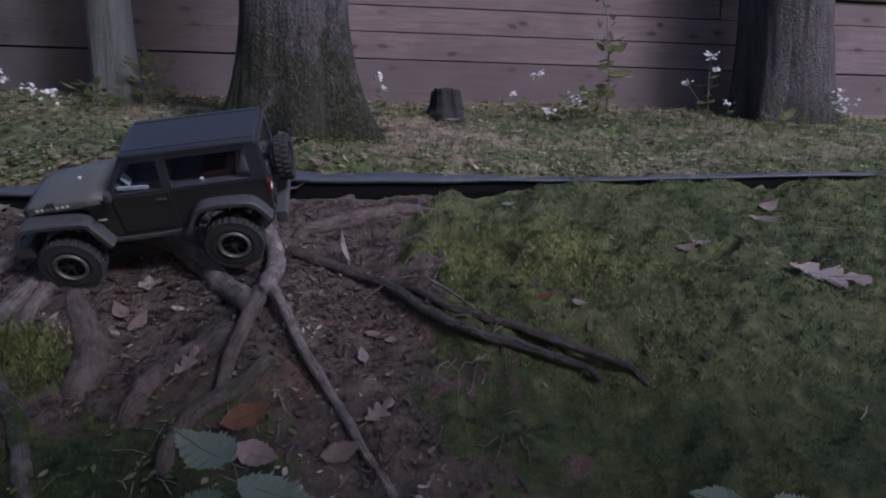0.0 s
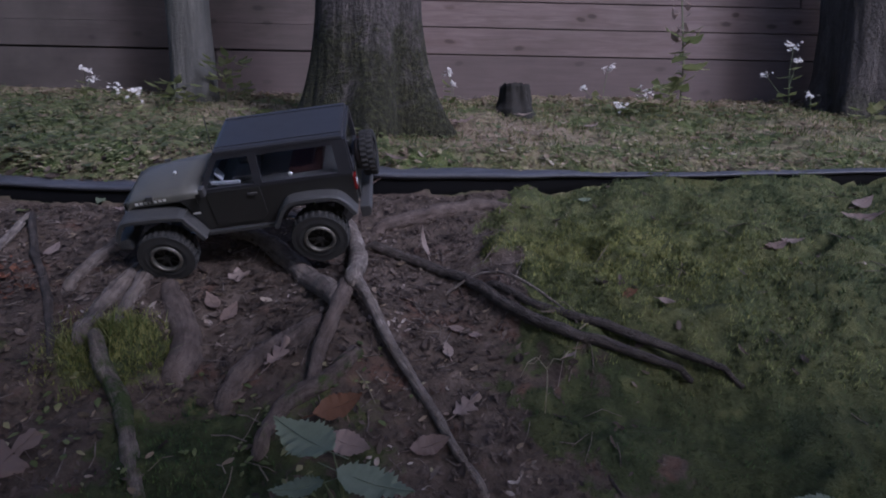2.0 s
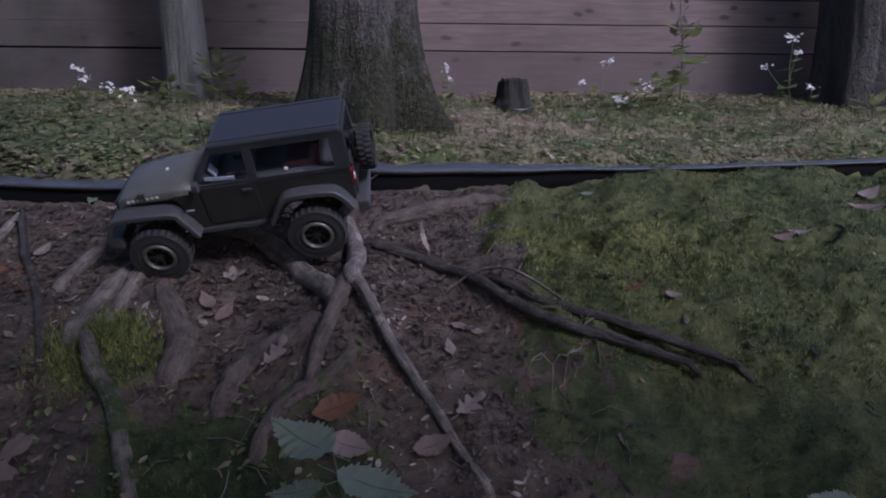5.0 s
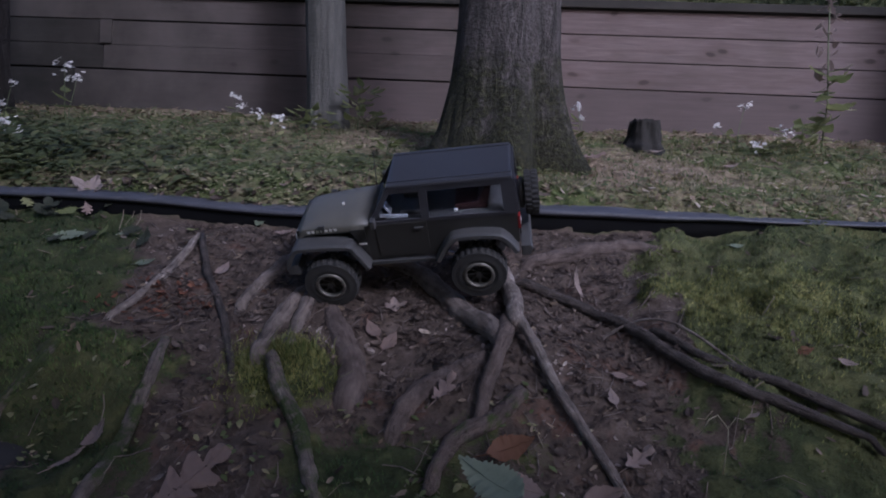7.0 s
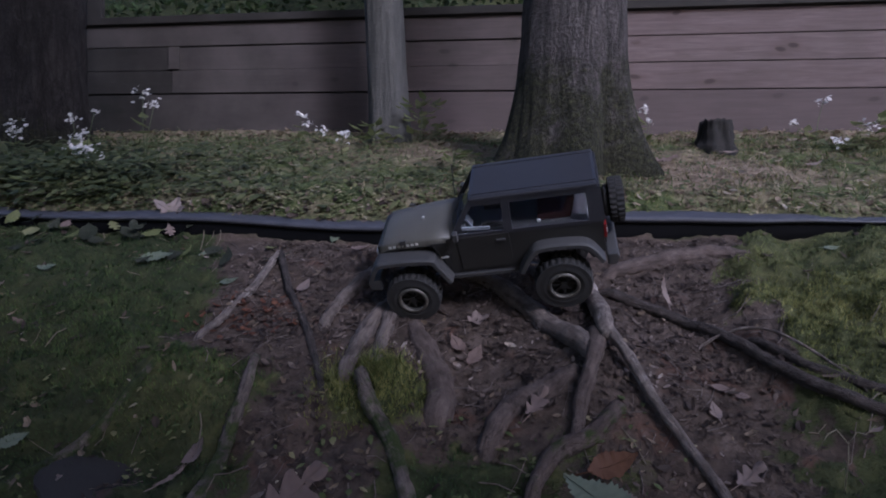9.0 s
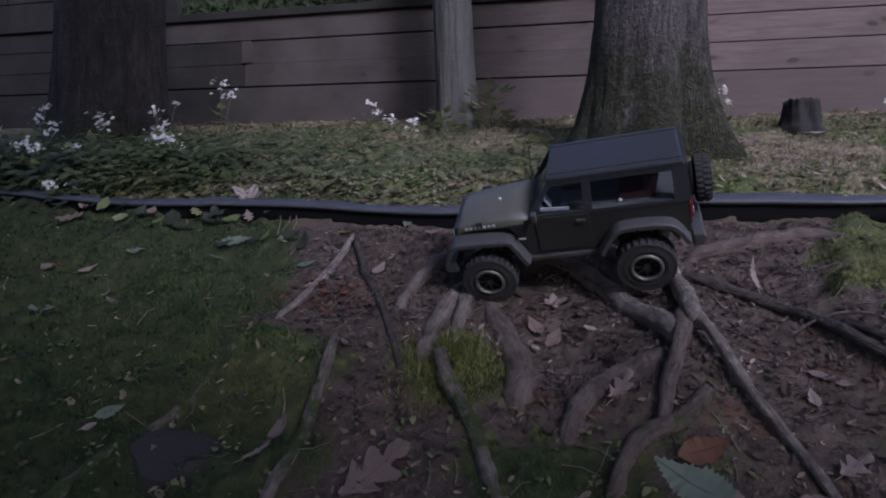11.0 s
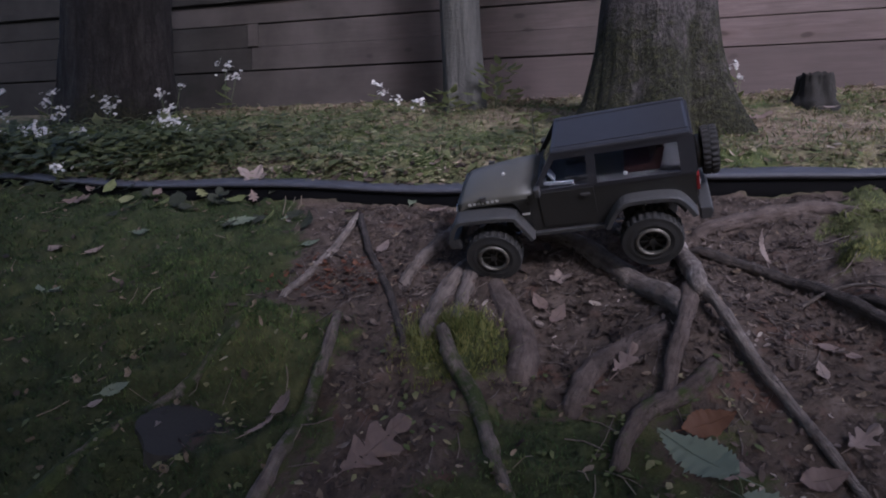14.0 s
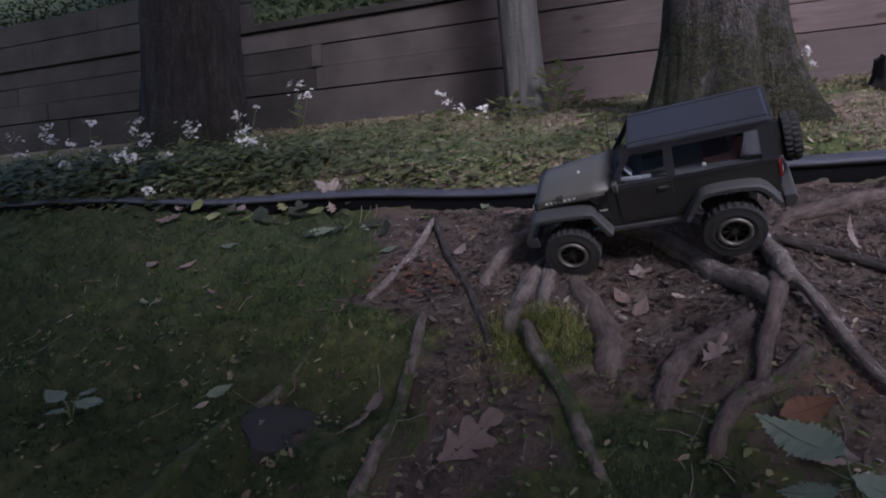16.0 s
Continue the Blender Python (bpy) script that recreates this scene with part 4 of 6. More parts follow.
def arch(cx, r, a0, a1, n):
    return [(cx + r * math.cos(radians(a0 + (a1 - a0) * k / n)), 0.058 + r * math.sin(radians(a0 + (a1 - a0) * k / n))) for k in range(n + 1)]


def build_car():
    car = new("model_car")
    car.matrix_world = pose(-0.3811, 0.7179, 0.4498, -33.86, 8.2, 178.42)
    tagged(car, "dark olive radio-controlled model off-road car climbing over roots", "model car")
    FX, RX = 0.1565, -0.1565
    tub = [(-0.245, 0.105), (-0.245, 0.176), (0.050, 0.176), (0.066, 0.172), (0.066, 0.088), (-0.080, 0.088)] + arch(RX, 0.071, 25, 155, 8) + [(-0.228, 0.10)]
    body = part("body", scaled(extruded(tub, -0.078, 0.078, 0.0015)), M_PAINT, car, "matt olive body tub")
    bay = [(0.060, 0.100), (0.060, 0.166), (0.205, 0.158), (0.208, 0.100)]
    part("engine_bay", scaled(extruded(bay, -0.052, 0.052, 0.002)), M_TRIM, car)
    bm = bmesh.new()
    rows = [(0.048, 0.078, 0.180), (0.10, 0.075, 0.1785), (0.16, 0.070, 0.175), (0.198, 0.066, 0.1705), (0.211, 0.064, 0.163), (0.212, 0.064, 0.152)]
    grid = []
    for x, w, z in rows:
        sec = [(-w, z - 0.018), (-w, z - 0.006), (-w * 0.95, z - 0.001), (-w * 0.6, z + 0.002), (-w * 0.32, z + 0.004), (0, z + 0.0045), (w * 0.32, z + 0.004), (w * 0.6, z + 0.002), (w * 0.95, z - 0.001), (w, z - 0.006), (w, z - 0.018)]
        grid.append([bm.verts.new((x, y, zz)) for y, zz in sec])
    for a, b in zip(grid, grid[1:]):
        for i in range(len(a) - 1):
            bm.faces.new((a[i], a[i + 1], b[i + 1], b[i]))
    bm.faces.new(grid[0])
    bm.faces.new(grid[-1][::-1])
    bmesh.ops.recalc_face_normals(bm, faces=bm.faces)
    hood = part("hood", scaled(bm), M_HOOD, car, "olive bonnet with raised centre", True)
    for s in (-1, 1):
        for k, wdt in enumerate((0.0062, 0.0062, 0.0062, 0.003, 0.0062, 0.0062, 0.0062)):
            x = 0.190 - 0.0098 * k
            yy = s * (0.0782 - 0.08 * (x - 0.053) + 0.0012)
            part("letter_bar", scaled(box_mesh((x - wdt, min(yy, yy - s * 0.003), 0.1585 + 0.0009 * k), (x, max(yy, yy - s * 0.003), 0.1640 + 0.0009 * k))), M_LETTER, hood, "pale letter-like bar")
        part("latch", scaled(box_mesh((0.150, s * 0.071 - 0.003, 0.168), (0.163, s * 0.071 + 0.003, 0.178), 0.001)), M_TRIM, hood)
    part("washer_nozzle", scaled(box_mesh((0.118, -0.004, 0.181), (0.123, 0.004, 0.186), 0.001)), M_LETTER, hood)
    grille = part("grille", scaled(extruded([(0.206, 0.100), (0.208, 0.165), (0.216, 0.163), (0.217, 0.100)], -0.062, 0.062, 0.002)), M_PAINT, car, "upright slotted grille")
    for k in range(7):
        y = -0.027 + 0.009 * k
        part("slot", scaled(box_mesh((0.2165, y - 0.0028, 0.118), (0.2185, y + 0.0028, 0.152), 0.001)), M_TRIM, grille)
    for s in (-1, 1):
        lamp = lathe([(0, 0.0), (0, 0.0125), (0.005, 0.0115), (0.007, 0.0)], 20)
        lamp.transform(Matrix.Translation((0.2165, s * 0.046, 0.142)) @ Matrix.Rotation(radians(-90), 4, "Z"))
        part("headlight", scaled(lamp), M_CLEAR_LAMP, grille, "round clear headlight", True)
    part("front_bumper", scaled(extruded([(0.222, 0.072), (0.222, 0.098), (0.246, 0.096), (0.250, 0.088), (0.246, 0.074)], -0.092, 0.092, 0.003)), M_TRIM, car, "stubby black front bumper")
    part("rear_bumper", scaled(extruded([(-0.246, 0.078), (-0.246, 0.104), (-0.266, 0.104), (-0.270, 0.094), (-0.264, 0.078)], -0.090, 0.090, 0.003)), M_TRIM, car, "black rear bumper")
    # flat-topped wheel-arch flares
    for s in (-1, 1):
        for name, cx, line in (("front_fender", FX, [(-0.092, 0.086), (-0.070, 0.128), (-0.052, 0.145), (0.040, 0.149), (0.066, 0.140), (0.086, 0.106)]),
                               ("rear_fender", RX, [(-0.086, 0.100), (-0.066, 0.132), (-0.040, 0.146), (0.030, 0.148), (0.058, 0.134), (0.084, 0.092)])):
            bm = bmesh.new()
            pts = catmull(line, 16)
            inner, outer = (0.060 if name == "front_fender" else 0.077), 0.106
            cols = []
            for i, p in enumerate(pts):
                lo, hi = pts[max(0, i - 1)], pts[min(15, i + 1)]
                d = (hi - lo) / np.linalg.norm(hi - lo)
                nrm = np.array((-d[1], d[0]))
                o = p - nrm * 0.010
                q = p - nrm * 0.003
                cols.append([bm.verts.new((cx + c[0], s * y, c[1])) for c, y in ((p, inner), (p, outer - 0.004), (p - nrm * 0.002, outer), (o, outer), (o, outer - 0.003), (q, outer - 0.005), (q, inner))])
            for a, b in zip(cols, cols[1:]):
                for i in range(7):
                    bm.faces.new((a[i], a[(i + 1) % 7], b[(i + 1) % 7], b[i]))
            bm.faces.new(cols[0])
            bm.faces.new(cols[-1][::-1])
            bmesh.ops.recalc_face_normals(bm, faces=bm.faces)
            part(name, scaled(bm), M_TRIM, car, "grey-black plastic wheel-arch flare")
        part("inner_panel", scaled(extruded([(0.066, 0.095), (0.066, 0.165), (0.10, 0.164), (0.085, 0.135)], s * 0.073, s * 0.0775, 0.001)), M_PAINT, car)
        # side of the hardtop: pillars and rails round the two windows
        top, belt, yt, yb = 0.246, 0.176, s * 0.0675, s * 0.0765
        bm = bmesh.new()
        beam(bm, (0.050, yb, belt), (0.004, yt, top), 0.010, 0.005)
        beam(bm, (-0.062, yb, belt), (-0.064, yt, top), 0.016, 0.006)
        beam(bm, (-0.232, yb, belt), (-0.229, yt, top), 0.026, 0.006)
        beam(bm, (0.006, yt, top - 0.003), (-0.240, yt, top - 0.003), 0.010, 0.006)
        beam(bm, (0.052, yb, belt + 0.001), (-0.243, yb, belt + 0.001), 0.008, 0.005)
        side = part("hardtop_side", scaled(bm), M_HARDTOP, car, "dark grey hardtop side with two windows")
        for x0, x1, x2, x3 in ((0.046, -0.055, -0.057, 0.004), (-0.070, -0.220, -0.217, -0.071)):
            bm = bmesh.new()
            v = [(x0, yb - s * 0.001, belt + 0.004), (x1, yb - s * 0.001, belt + 0.004), (x2, yt - s * 0.001, top - 0.007), (x3, yt - s * 0.001, top - 0.007)]
            f = [bm.verts.new(p) for p in v] + [bm.verts.new((p[0], p[1] - s * 0.001, p[2])) for p in v]
            for q in ((0, 1, 2, 3), (7, 6, 5, 4), (0, 4, 5, 1), (1, 5, 6, 2), (2, 6, 7, 3), (3, 7, 4, 0)):
                bm.faces.new([f[i] for i in q])
            bmesh.ops.recalc_face_normals(bm, faces=bm.faces)
            pane = part("window_pane", scaled(bm), M_GLASS, side, "clear plastic window")
            pane.visible_shadow = False
        door = part("door", scaled(extruded([(0.044, 0.096), (0.044, 0.1745), (-0.062, 0.1745), (-0.062, 0.110), (-0.048, 0.096)], s * 0.0775, s * 0.0800, 0.001)), M_PAINT, car)
        part("door_handle", scaled(box_mesh((-0.054, min(s * 0.080, s * 0.0835), 0.158), (-0.036, max(s * 0.080, s * 0.0835), 0.1635), 0.001)), M_TRIM, door)
        part("badge", scaled(box_mesh((0.068, min(s * 0.0775, s * 0.0785), 0.128), (0.084, max(s * 0.0775, s * 0.0785), 0.132))), M_LETTER, car, "small pale badge bar")
        part("mirror", scaled(beam(add_box(bmesh.new(), (0.036, min(s * 0.088, s * 0.104), 0.180), (0.046, max(s * 0.088, s * 0.104), 0.198), 0.002), (0.044, s * 0.077, 0.180), (0.041, s * 0.092, 0.184), 0.004, 0.004)), M_TRIM, car, "black door mirror")
        part("rock_slider", scaled(beam(bmesh.new(), (0.078, s * 0.080, 0.082), (-0.078, s * 0.080, 0.082), 0.007, 0.008)), M_TRIM, car, "black side rail under the door")
        lamp = part("tail_light", scaled(box_mesh((-0.2495, min(s * 0.062, s * 0.079), 0.138), (-0.2435, max(s * 0.062, s * 0.079), 0.168), 0.001)), M_RED_LAMP, car, "red rear lamp with clear strip")
        part("reversing_strip", scaled(box_mesh((-0.2505, min(s * 0.063, s * 0.078), 0.149), (-0.2490, max(s * 0.063, s * 0.078), 0.157))), M_CLEAR_LAMP, lamp)
        for x in (FX, RX):
            bm = bmesh.new()
            v, f = tube([(x + 0.016, s * 0.052, 0.054, 0.0055), (x + 0.010, s * 0.048, 0.090, 0.0055), (x + 0.006, s * 0.046, 0.125, 0.0045)], 10)
            vs = [bm.verts.new(p) for p in v]
            for q in f:
                bm.faces.new([vs[i] for i in q])
            part("shock_absorber", scaled(bm), M_SILVER, car, "bright aluminium shock absorber", True)
        bm = bmesh.new()
        beam(bm, (0.215, s * 0.030, 0.092), (-0.245, s * 0.030, 0.092), 0.010, 0.005)
        part("chassis_rail", scaled(bm), M_TRIM, car)
        bm = bmesh.new()
        beam(bm, (FX, s * 0.042, 0.046), (0.030, s * 0.026, 0.072), 0.006, 0.006)
        beam(bm, (RX, s * 0.042, 0.046), (-0.030, s * 0.026, 0.072), 0.006, 0.006)
        part("suspension_link", scaled(bm), M_SILVER, car)
    roof = bmesh.new()
    add_box(roof, (-0.240, -0.071, 0.244), (0.008, 0.071, 0.2555), 0.007)
    part("roof", scaled(roof), M_HARDTOP, car, "smooth dark grey hardtop roof")
    for s in (-1, 1):
        part("roof_seam", scaled(box_mesh((-0.238, s * 0.055 - 0.0012, 0.2555), (0.004, s * 0.055 + 0.0012, 0.2568), 0.0005)), M_HARDTOP, car)
    bm = bmesh.new()
    beam(bm, (0.049, -0.074, 0.177), (0.049, 0.074, 0.177), 0.008, 0.006)
    beam(bm, (0.005, -0.068, 0.245), (0.005, 0.068, 0.245), 0.008, 0.006)
    part("windscreen_frame", scaled(bm), M_TRIM, car)
    bm = extruded([(0.0475, 0.180), (0.0045, 0.243), (0.0035, 0.243), (0.0465, 0.180)], -0.070, 0.070)
    glass = part("windscreen", scaled(bm), M_GLASS, car, "clear plastic windscreen")
    glass.visible_shadow = False
    for s in (-0.03, 0.022):
        part("wiper", scaled(beam(bmesh.new(), (0.054, s, 0.182), (0.047, s + 0.034, 0.196), 0.002, 0.002)), M_TRIM, car)
    bm = bmesh.new()
    for s in (-1, 1):
        beam(bm, (-0.243, s * 0.069, 0.176), (-0.239, s * 0.064, 0.246), 0.010, 0.010)
    beam(bm, (-0.240, -0.064, 0.243), (-0.240, 0.064, 0.243), 0.010, 0.008)
    beam(bm, (-0.244, -0.072, 0.177), (-0.244, 0.072, 0.177), 0.008, 0.006)
    rear = part("rear_frame", scaled(bm), M_HARDTOP, car)
    pane = part("rear_window", scaled(extruded([(-0.2435, 0.181), (-0.2395, 0.240), (-0.2385, 0.240), (-0.2425, 0.181)], -0.062, 0.062)), M_GLASS, rear, "clear plastic rear window")
    pane.visible_shadow = False
    part("tailgate", scaled(extruded([(-0.2455, 0.110), (-0.2455, 0.172), (-0.249, 0.172), (-0.249, 0.110)], -0.058, 0.058, 0.001)), M_PAINT, car)
    part("spare_bracket", scaled(box_mesh((-0.268, -0.016, 0.150), (-0.248, 0.016, 0.182), 0.002)), M_TRIM, car)
    part("aerial", scaled(beam(bmesh.new(), (0.058, -0.068, 0.178), (0.050, -0.070, 0.262), 0.0016, 0.0016)), M_TRIM, car, "thin black aerial")
    part("interior_floor", scaled(box_mesh((-0.235, -0.070, 0.150), (0.045, 0.070, 0.1765), 0.001)), M_TRIM, car)
    part("dashboard", scaled(extruded([(0.044, 0.176), (0.044, 0.190), (0.026, 0.192), (0.020, 0.176)], -0.068, 0.068, 0.002)), M_TRIM, car, "black dashboard")
    for s in (-1, 1):
        seat = part("seat", scaled(box_mesh((-0.058, s * 0.034 - 0.022, 0.176), (-0.008, s * 0.034 + 0.022, 0.188), 0.004)), M_TRIM, car, "black seat cushion")
        part("backrest", scaled(extruded([(-0.060, 0.182), (-0.070, 0.226), (-0.058, 0.228), (-0.048, 0.184)], s * 0.034 - 0.020, s * 0.034 + 0.020, 0.004)), M_TRIM, seat)
    part("rear_bench", scaled(extruded([(-0.185, 0.176), (-0.196, 0.222), (-0.182, 0.222), (-0.168, 0.192), (-0.120, 0.190), (-0.120, 0.176)], -0.052, 0.052, 0.004)), M_SEAT, car, "red rear seat")
    # Pale bars added for the whitish reflection along the window's lower edge.
    part("steering_wheel", scaled(beam(beam(bmesh.new(), (0.020, 0.050, 0.204), (0.010, 0.050, 0.186), 0.003, 0.022), (0.030, 0.068, 0.188), (-0.026, 0.069, 0.1845), 0.0065, 0.003)), M_WINDOW_GLINT, car, "pale steering bar and door rail in place of a window reflection")
    part("cargo_box", scaled(box_mesh((-0.126, 0.053, 0.1770), (-0.118, 0.059, 0.183), 0.0025)), M_LETTER, car, "small white item")
    for x in (FX, RX):
        bm = bmesh.new()
        far = 0.054 - (0.018 if x == FX else 0.048)
        v, f = tube([(x, -0.085, far, 0.008), (x, -0.02, 0.6 * far + 0.0216, 0.008), (x, 0.0, 0.5 * far + 0.027, 0.017), (x, 0.02, 0.4 * far + 0.0324, 0.008), (x, 0.085, 0.054, 0.008)], 12)
        vs = [bm.verts.new(p) for p in v]
        for q in f:
            bm.faces.new([vs[i] for i in q])
        part("axle", scaled(bm), M_TRIM, car, smooth=True)
        for s in (-1, 1):
            add_wheel(car, x, s * 0.092, 0.054 if s > 0 else far, s)
    part("skid_plate", scaled(box_mesh((-0.045, -0.030, 0.068), (0.045, 0.030, 0.086), 0.003)), M_TRIM, car)
    add_wheel(car, -0.275, -0.004, 0.170, 1, True)
    return car


build_car()


# ---------------------------------------------------------------- leaves that lie about
def ground_turn(x, y):
    e = 0.03
    n = Vector((-(ground(x + e, y) - ground(x - e, y)) / (2 * e), -(ground(x, y + e) - ground(x, y - e)) / (2 * e), 1)).normalized()
    return n.to_track_quat("Z", "Y").to_matrix().to_4x4()


def leaf_geometry(kind, length, curl, seed):
    """A leaf in the x-y plane, its stalk at the origin, with lobes or teeth, a keel along the midrib and curled edges."""
    rng = random.Random(seed)
    n = 30
    verts, faces = [], []
    for i in range(n + 1):
        s = i / n
        if kind == "oak":
            lobe = abs(math.cos(math.pi * (3.3 * s + 0.2))) ** 1.2
            w = 0.33 * math.sin(math.pi * min(1.0, 0.06 + 0.94 * s) ** 0.85) * (0.30 + 0.70 * lobe) + 0.012
        elif kind == "maple":
            w = 0.50 * math.sin(math.pi * min(1, s * 0.96 + 0.04) ** 0.7) * (0.42 + 0.58 * abs(math.cos(math.pi * (1.9 * s + 0.2)))) + 0.01
        elif kind == "toothed":
            w = 0.31 * math.sin(math.pi * s ** 0.72) * (0.90 + 0.10 * ((i % 2) * 2 - 1)) + 0.004
        elif kind == "strip":
            w = 0.08 * math.sin(math.pi * s ** 0.9) + 0.004
        else:
            w = 0.27 * math.sin(math.pi * s ** 0.85) + 0.006
        c = curl * (s - 0.4) ** 2
        jl, jr = rng.uniform(0.9, 1.1), rng.uniform(0.9, 1.1)
        off = 0.10 if kind in ("oak", "maple") else 0.03
        tip = 0.14 * lobe if kind == "oak" else off * (0.5 if i % 2 else -0.2)
        verts += [(s + tip, -w * jl, c + 0.8 * w * w * curl + 0.03 * rng.uniform(-1, 1)), (s, -w * 0.5, c + 0.15 * curl * w), (s, 0, c - 0.012), (s, w * 0.5, c + 0.15 * curl * w), (s + tip, w * jr, c + 0.8 * w * w * curl + 0.03 * rng.uniform(-1, 1))]
    for i in range(n):
        for j in range(4):
            a = i * 5 + j
            faces.append((a, a + 1, a + 6, a + 5))
    verts = [tuple(length * q for q in v) for v in verts]
    k = len(verts)
    v, f = tube([(-0.25 * length, 0, 0.03 * length, 0.0008), (0, 0, 0, 0.001), (0.5 * length, 0, -0.01 * length, 0.0009), (0.97 * length, 0, curl * 0.3 * length, 0.0005)], 5)
    return verts + v, faces + [tuple(q + k for q in face) for face in f]


def fallen_leaf(kind, x, y, length, turn, material, label, curl=0.5, up=0.008, pitch=0.0, roll=0.0):
    v, f = leaf_geometry(kind, length, curl, int(1000 * abs(x + 3 * y)))
    ob = mesh_object("fallen_leaf", "fallen_leaf", v, f, material, True)
    c = Matrix.Translation((-0.45 * length, 0, 0))
    ob.matrix_world = Matrix.Translation(on(x, y, up)) @ ground_turn(x, y) @ pose(0, 0, 0, roll, pitch, turn) @ c
    return tagged(ob, label, "leaf", "fallen leaves")


fallen_leaf("oak", -0.645, 0.228, 0.128, 55, M_TAN_LEAF, "large pinkish-tan dry oak leaf with deep lobes", 0.3, 0.010)
fallen_leaf("maple", -1.345, 0.985, 0.085, 172, M_PALE_LEAF, "pale curled leaf lying on the edging", 0.9, 0.022, -8)
fallen_leaf("oak", -1.87, 0.851, 0.085, 20, M_TAN_LEAF, "tan dry leaf on the dark moss", 0.5)
fallen_leaf("oval", -1.751, 0.668, 0.06, -15, M_PALE_LEAF, "small pale dry leaf on moss", 0.7)
fallen_leaf("oval", -1.615, 0.661, 0.05, 40, M_TAN_LEAF, "small tan dry leaf on moss", 0.6)
fallen_leaf("oval", -1.533, 0.738, 0.055, 5, M_GREEN_LEAF, "small green leaf on moss", 0.4)
fallen_leaf("oval", -1.424, 0.538, 0.035, 160, M_TAN_LEAF, "small curled leaf on moss", 0.9)
fallen_leaf("toothed", -1.545, 0.90, 0.085, -60, M_DULL_LEAF, "limp dull leaf hanging over the edging", 0.6, 0.022, 20)
fallen_leaf("toothed", -1.41, 0.895, 0.075, -25, M_DULL_LEAF, "limp dull leaf hanging over the edging", 0.5, 0.02, 15)
fallen_leaf("toothed", -1.267, 0.802, 0.085, 10, M_GREEN_LEAF, "flat green leaf on the slope", 0.3)
fallen_leaf("oval", -1.16, 0.86, 0.06, 65, M_GREEN_LEAF, "flat green leaf on the slope", 0.3)
fallen_leaf("oval", -0.840, 0.288, 0.055, 60, M_PALE_LEAF, "pale curled dry leaf on dark soil", 0.9, 0.012, -10)
fallen_leaf("oval", -1.058, 0.220, 0.035, 10, M_PALE_LEAF, "small pale dry leaf on bare soil", 0.5)
fallen_leaf("toothed", -1.179, 0.264, 0.055, 30, M_GREEN_LEAF, "dull green leaf on the slope", 0.3)
fallen_leaf("oval", -1.195, 0.234, 0.03, 30, M_PALE_LEAF, "small pale dry leaf on bare soil", 0.5)
fallen_leaf("strip", -0.847, 0.227, 0.06, 65, M_PALE_LEAF, "pale straw fragment on bare soil", 0.4)
fallen_leaf("maple", -0.405, 0.641, 0.046, 15, M_PALE_LEAF, "small pale lobed leaf in the hollow", 0.6)
fallen_leaf("oval", -0.155, 0.285, 0.080, 22, M_BROWN_LEAF, "rusty brown dry leaf lying over the roots", 0.5, 0.030)
fallen_leaf("oval", -0.135, 0.254, 0.075, -25, M_TAN_LEAF, "tan dry leaf beside a green plant", 0.6, 0.01)
fallen_leaf("strip", -0.020, 0.70, 0.07, 118, M_PALE_LEAF, "pale curled strip of bark standing up", 0.9, 0.035, -48)
fallen_leaf("oval", 0.024, 0.418, 0.035, 100, M_PALE_LEAF, "small pinkish dry leaf", 0.6)
fallen_leaf("oval", 0.040, 0.470, 0.030, -15, M_PALE_LEAF, "pale wood chip on bare soil", 0.4)
fallen_leaf("oval", 0.072, 0.455, 0.028, -20, M_PALE_LEAF, "pale wood chip on bare soil", 0.4)
fallen_leaf("oak", 0.048, 0.313, 0.055, 40, M_PALE_LEAF, "pale crumpled dry leaf", 0.9)
fallen_leaf("oval", -0.011, 0.263, 0.065, 15, M_TAN_LEAF, "tan dry leaf on bare soil", 0.6)
fallen_leaf("oak", 0.995, 0.560, 0.15, -28, M_PALE_LEAF, "large pinkish curled dry leaf on moss", 0.35, 0.018, 0)
fallen_leaf("oval", 0.743, 0.679, 0.06, 20, M_TAN_LEAF, "grey-brown dry leaf on moss", 0.7)
fallen_leaf("oval", 0.79, 0.70, 0.05, -15, M_PALE_LEAF, "pale dry leaf on moss", 0.7)
fallen_leaf("oval", 1.043, 0.852, 0.09, -20, M_TAN_LEAF, "dark curled dry leaf on moss", 0.9, 0.014)
fallen_leaf("oval", 1.10, 0.93, 0.07, 25, M_PALE_LEAF, "pale dry leaf on moss", 0.9, 0.014)
fallen_leaf("oval", 0.436, 0.490, 0.032, -30, M_PALE_LEAF, "small pale dry leaf on moss", 0.6)
fallen_leaf("oval", 0.361, 0.512, 0.055, 10, M_BROWN_LEAF, "brown dry leaf pressed into the moss", 0.3, 0.003)
fallen_leaf("oval", -0.836, 0.955, 0.05, 80, M_GREEN_LEAF, "small pale green leaf at the edging", 0.4, 0.02)
fallen_leaf("oval", -0.74, 0.868, 0.05, 12, M_PALE_LEAF, "pale dry leaf below the edging", 0.6)
fallen_leaf("oval", 0.39, 0.955, 0.035, 0, M_GREEN_LEAF, "small pale leaf by the edging", 0.4)
fallen_leaf("oval", -0.398, 0.546, 0.055, 70, M_TAN_LEAF, "grey dry leaf in the hollow", 0.5)
fallen_leaf("oval", -0.433, 0.562, 0.05, 120, M_TAN_LEAF, "grey dry leaf in the hollow", 0.6)
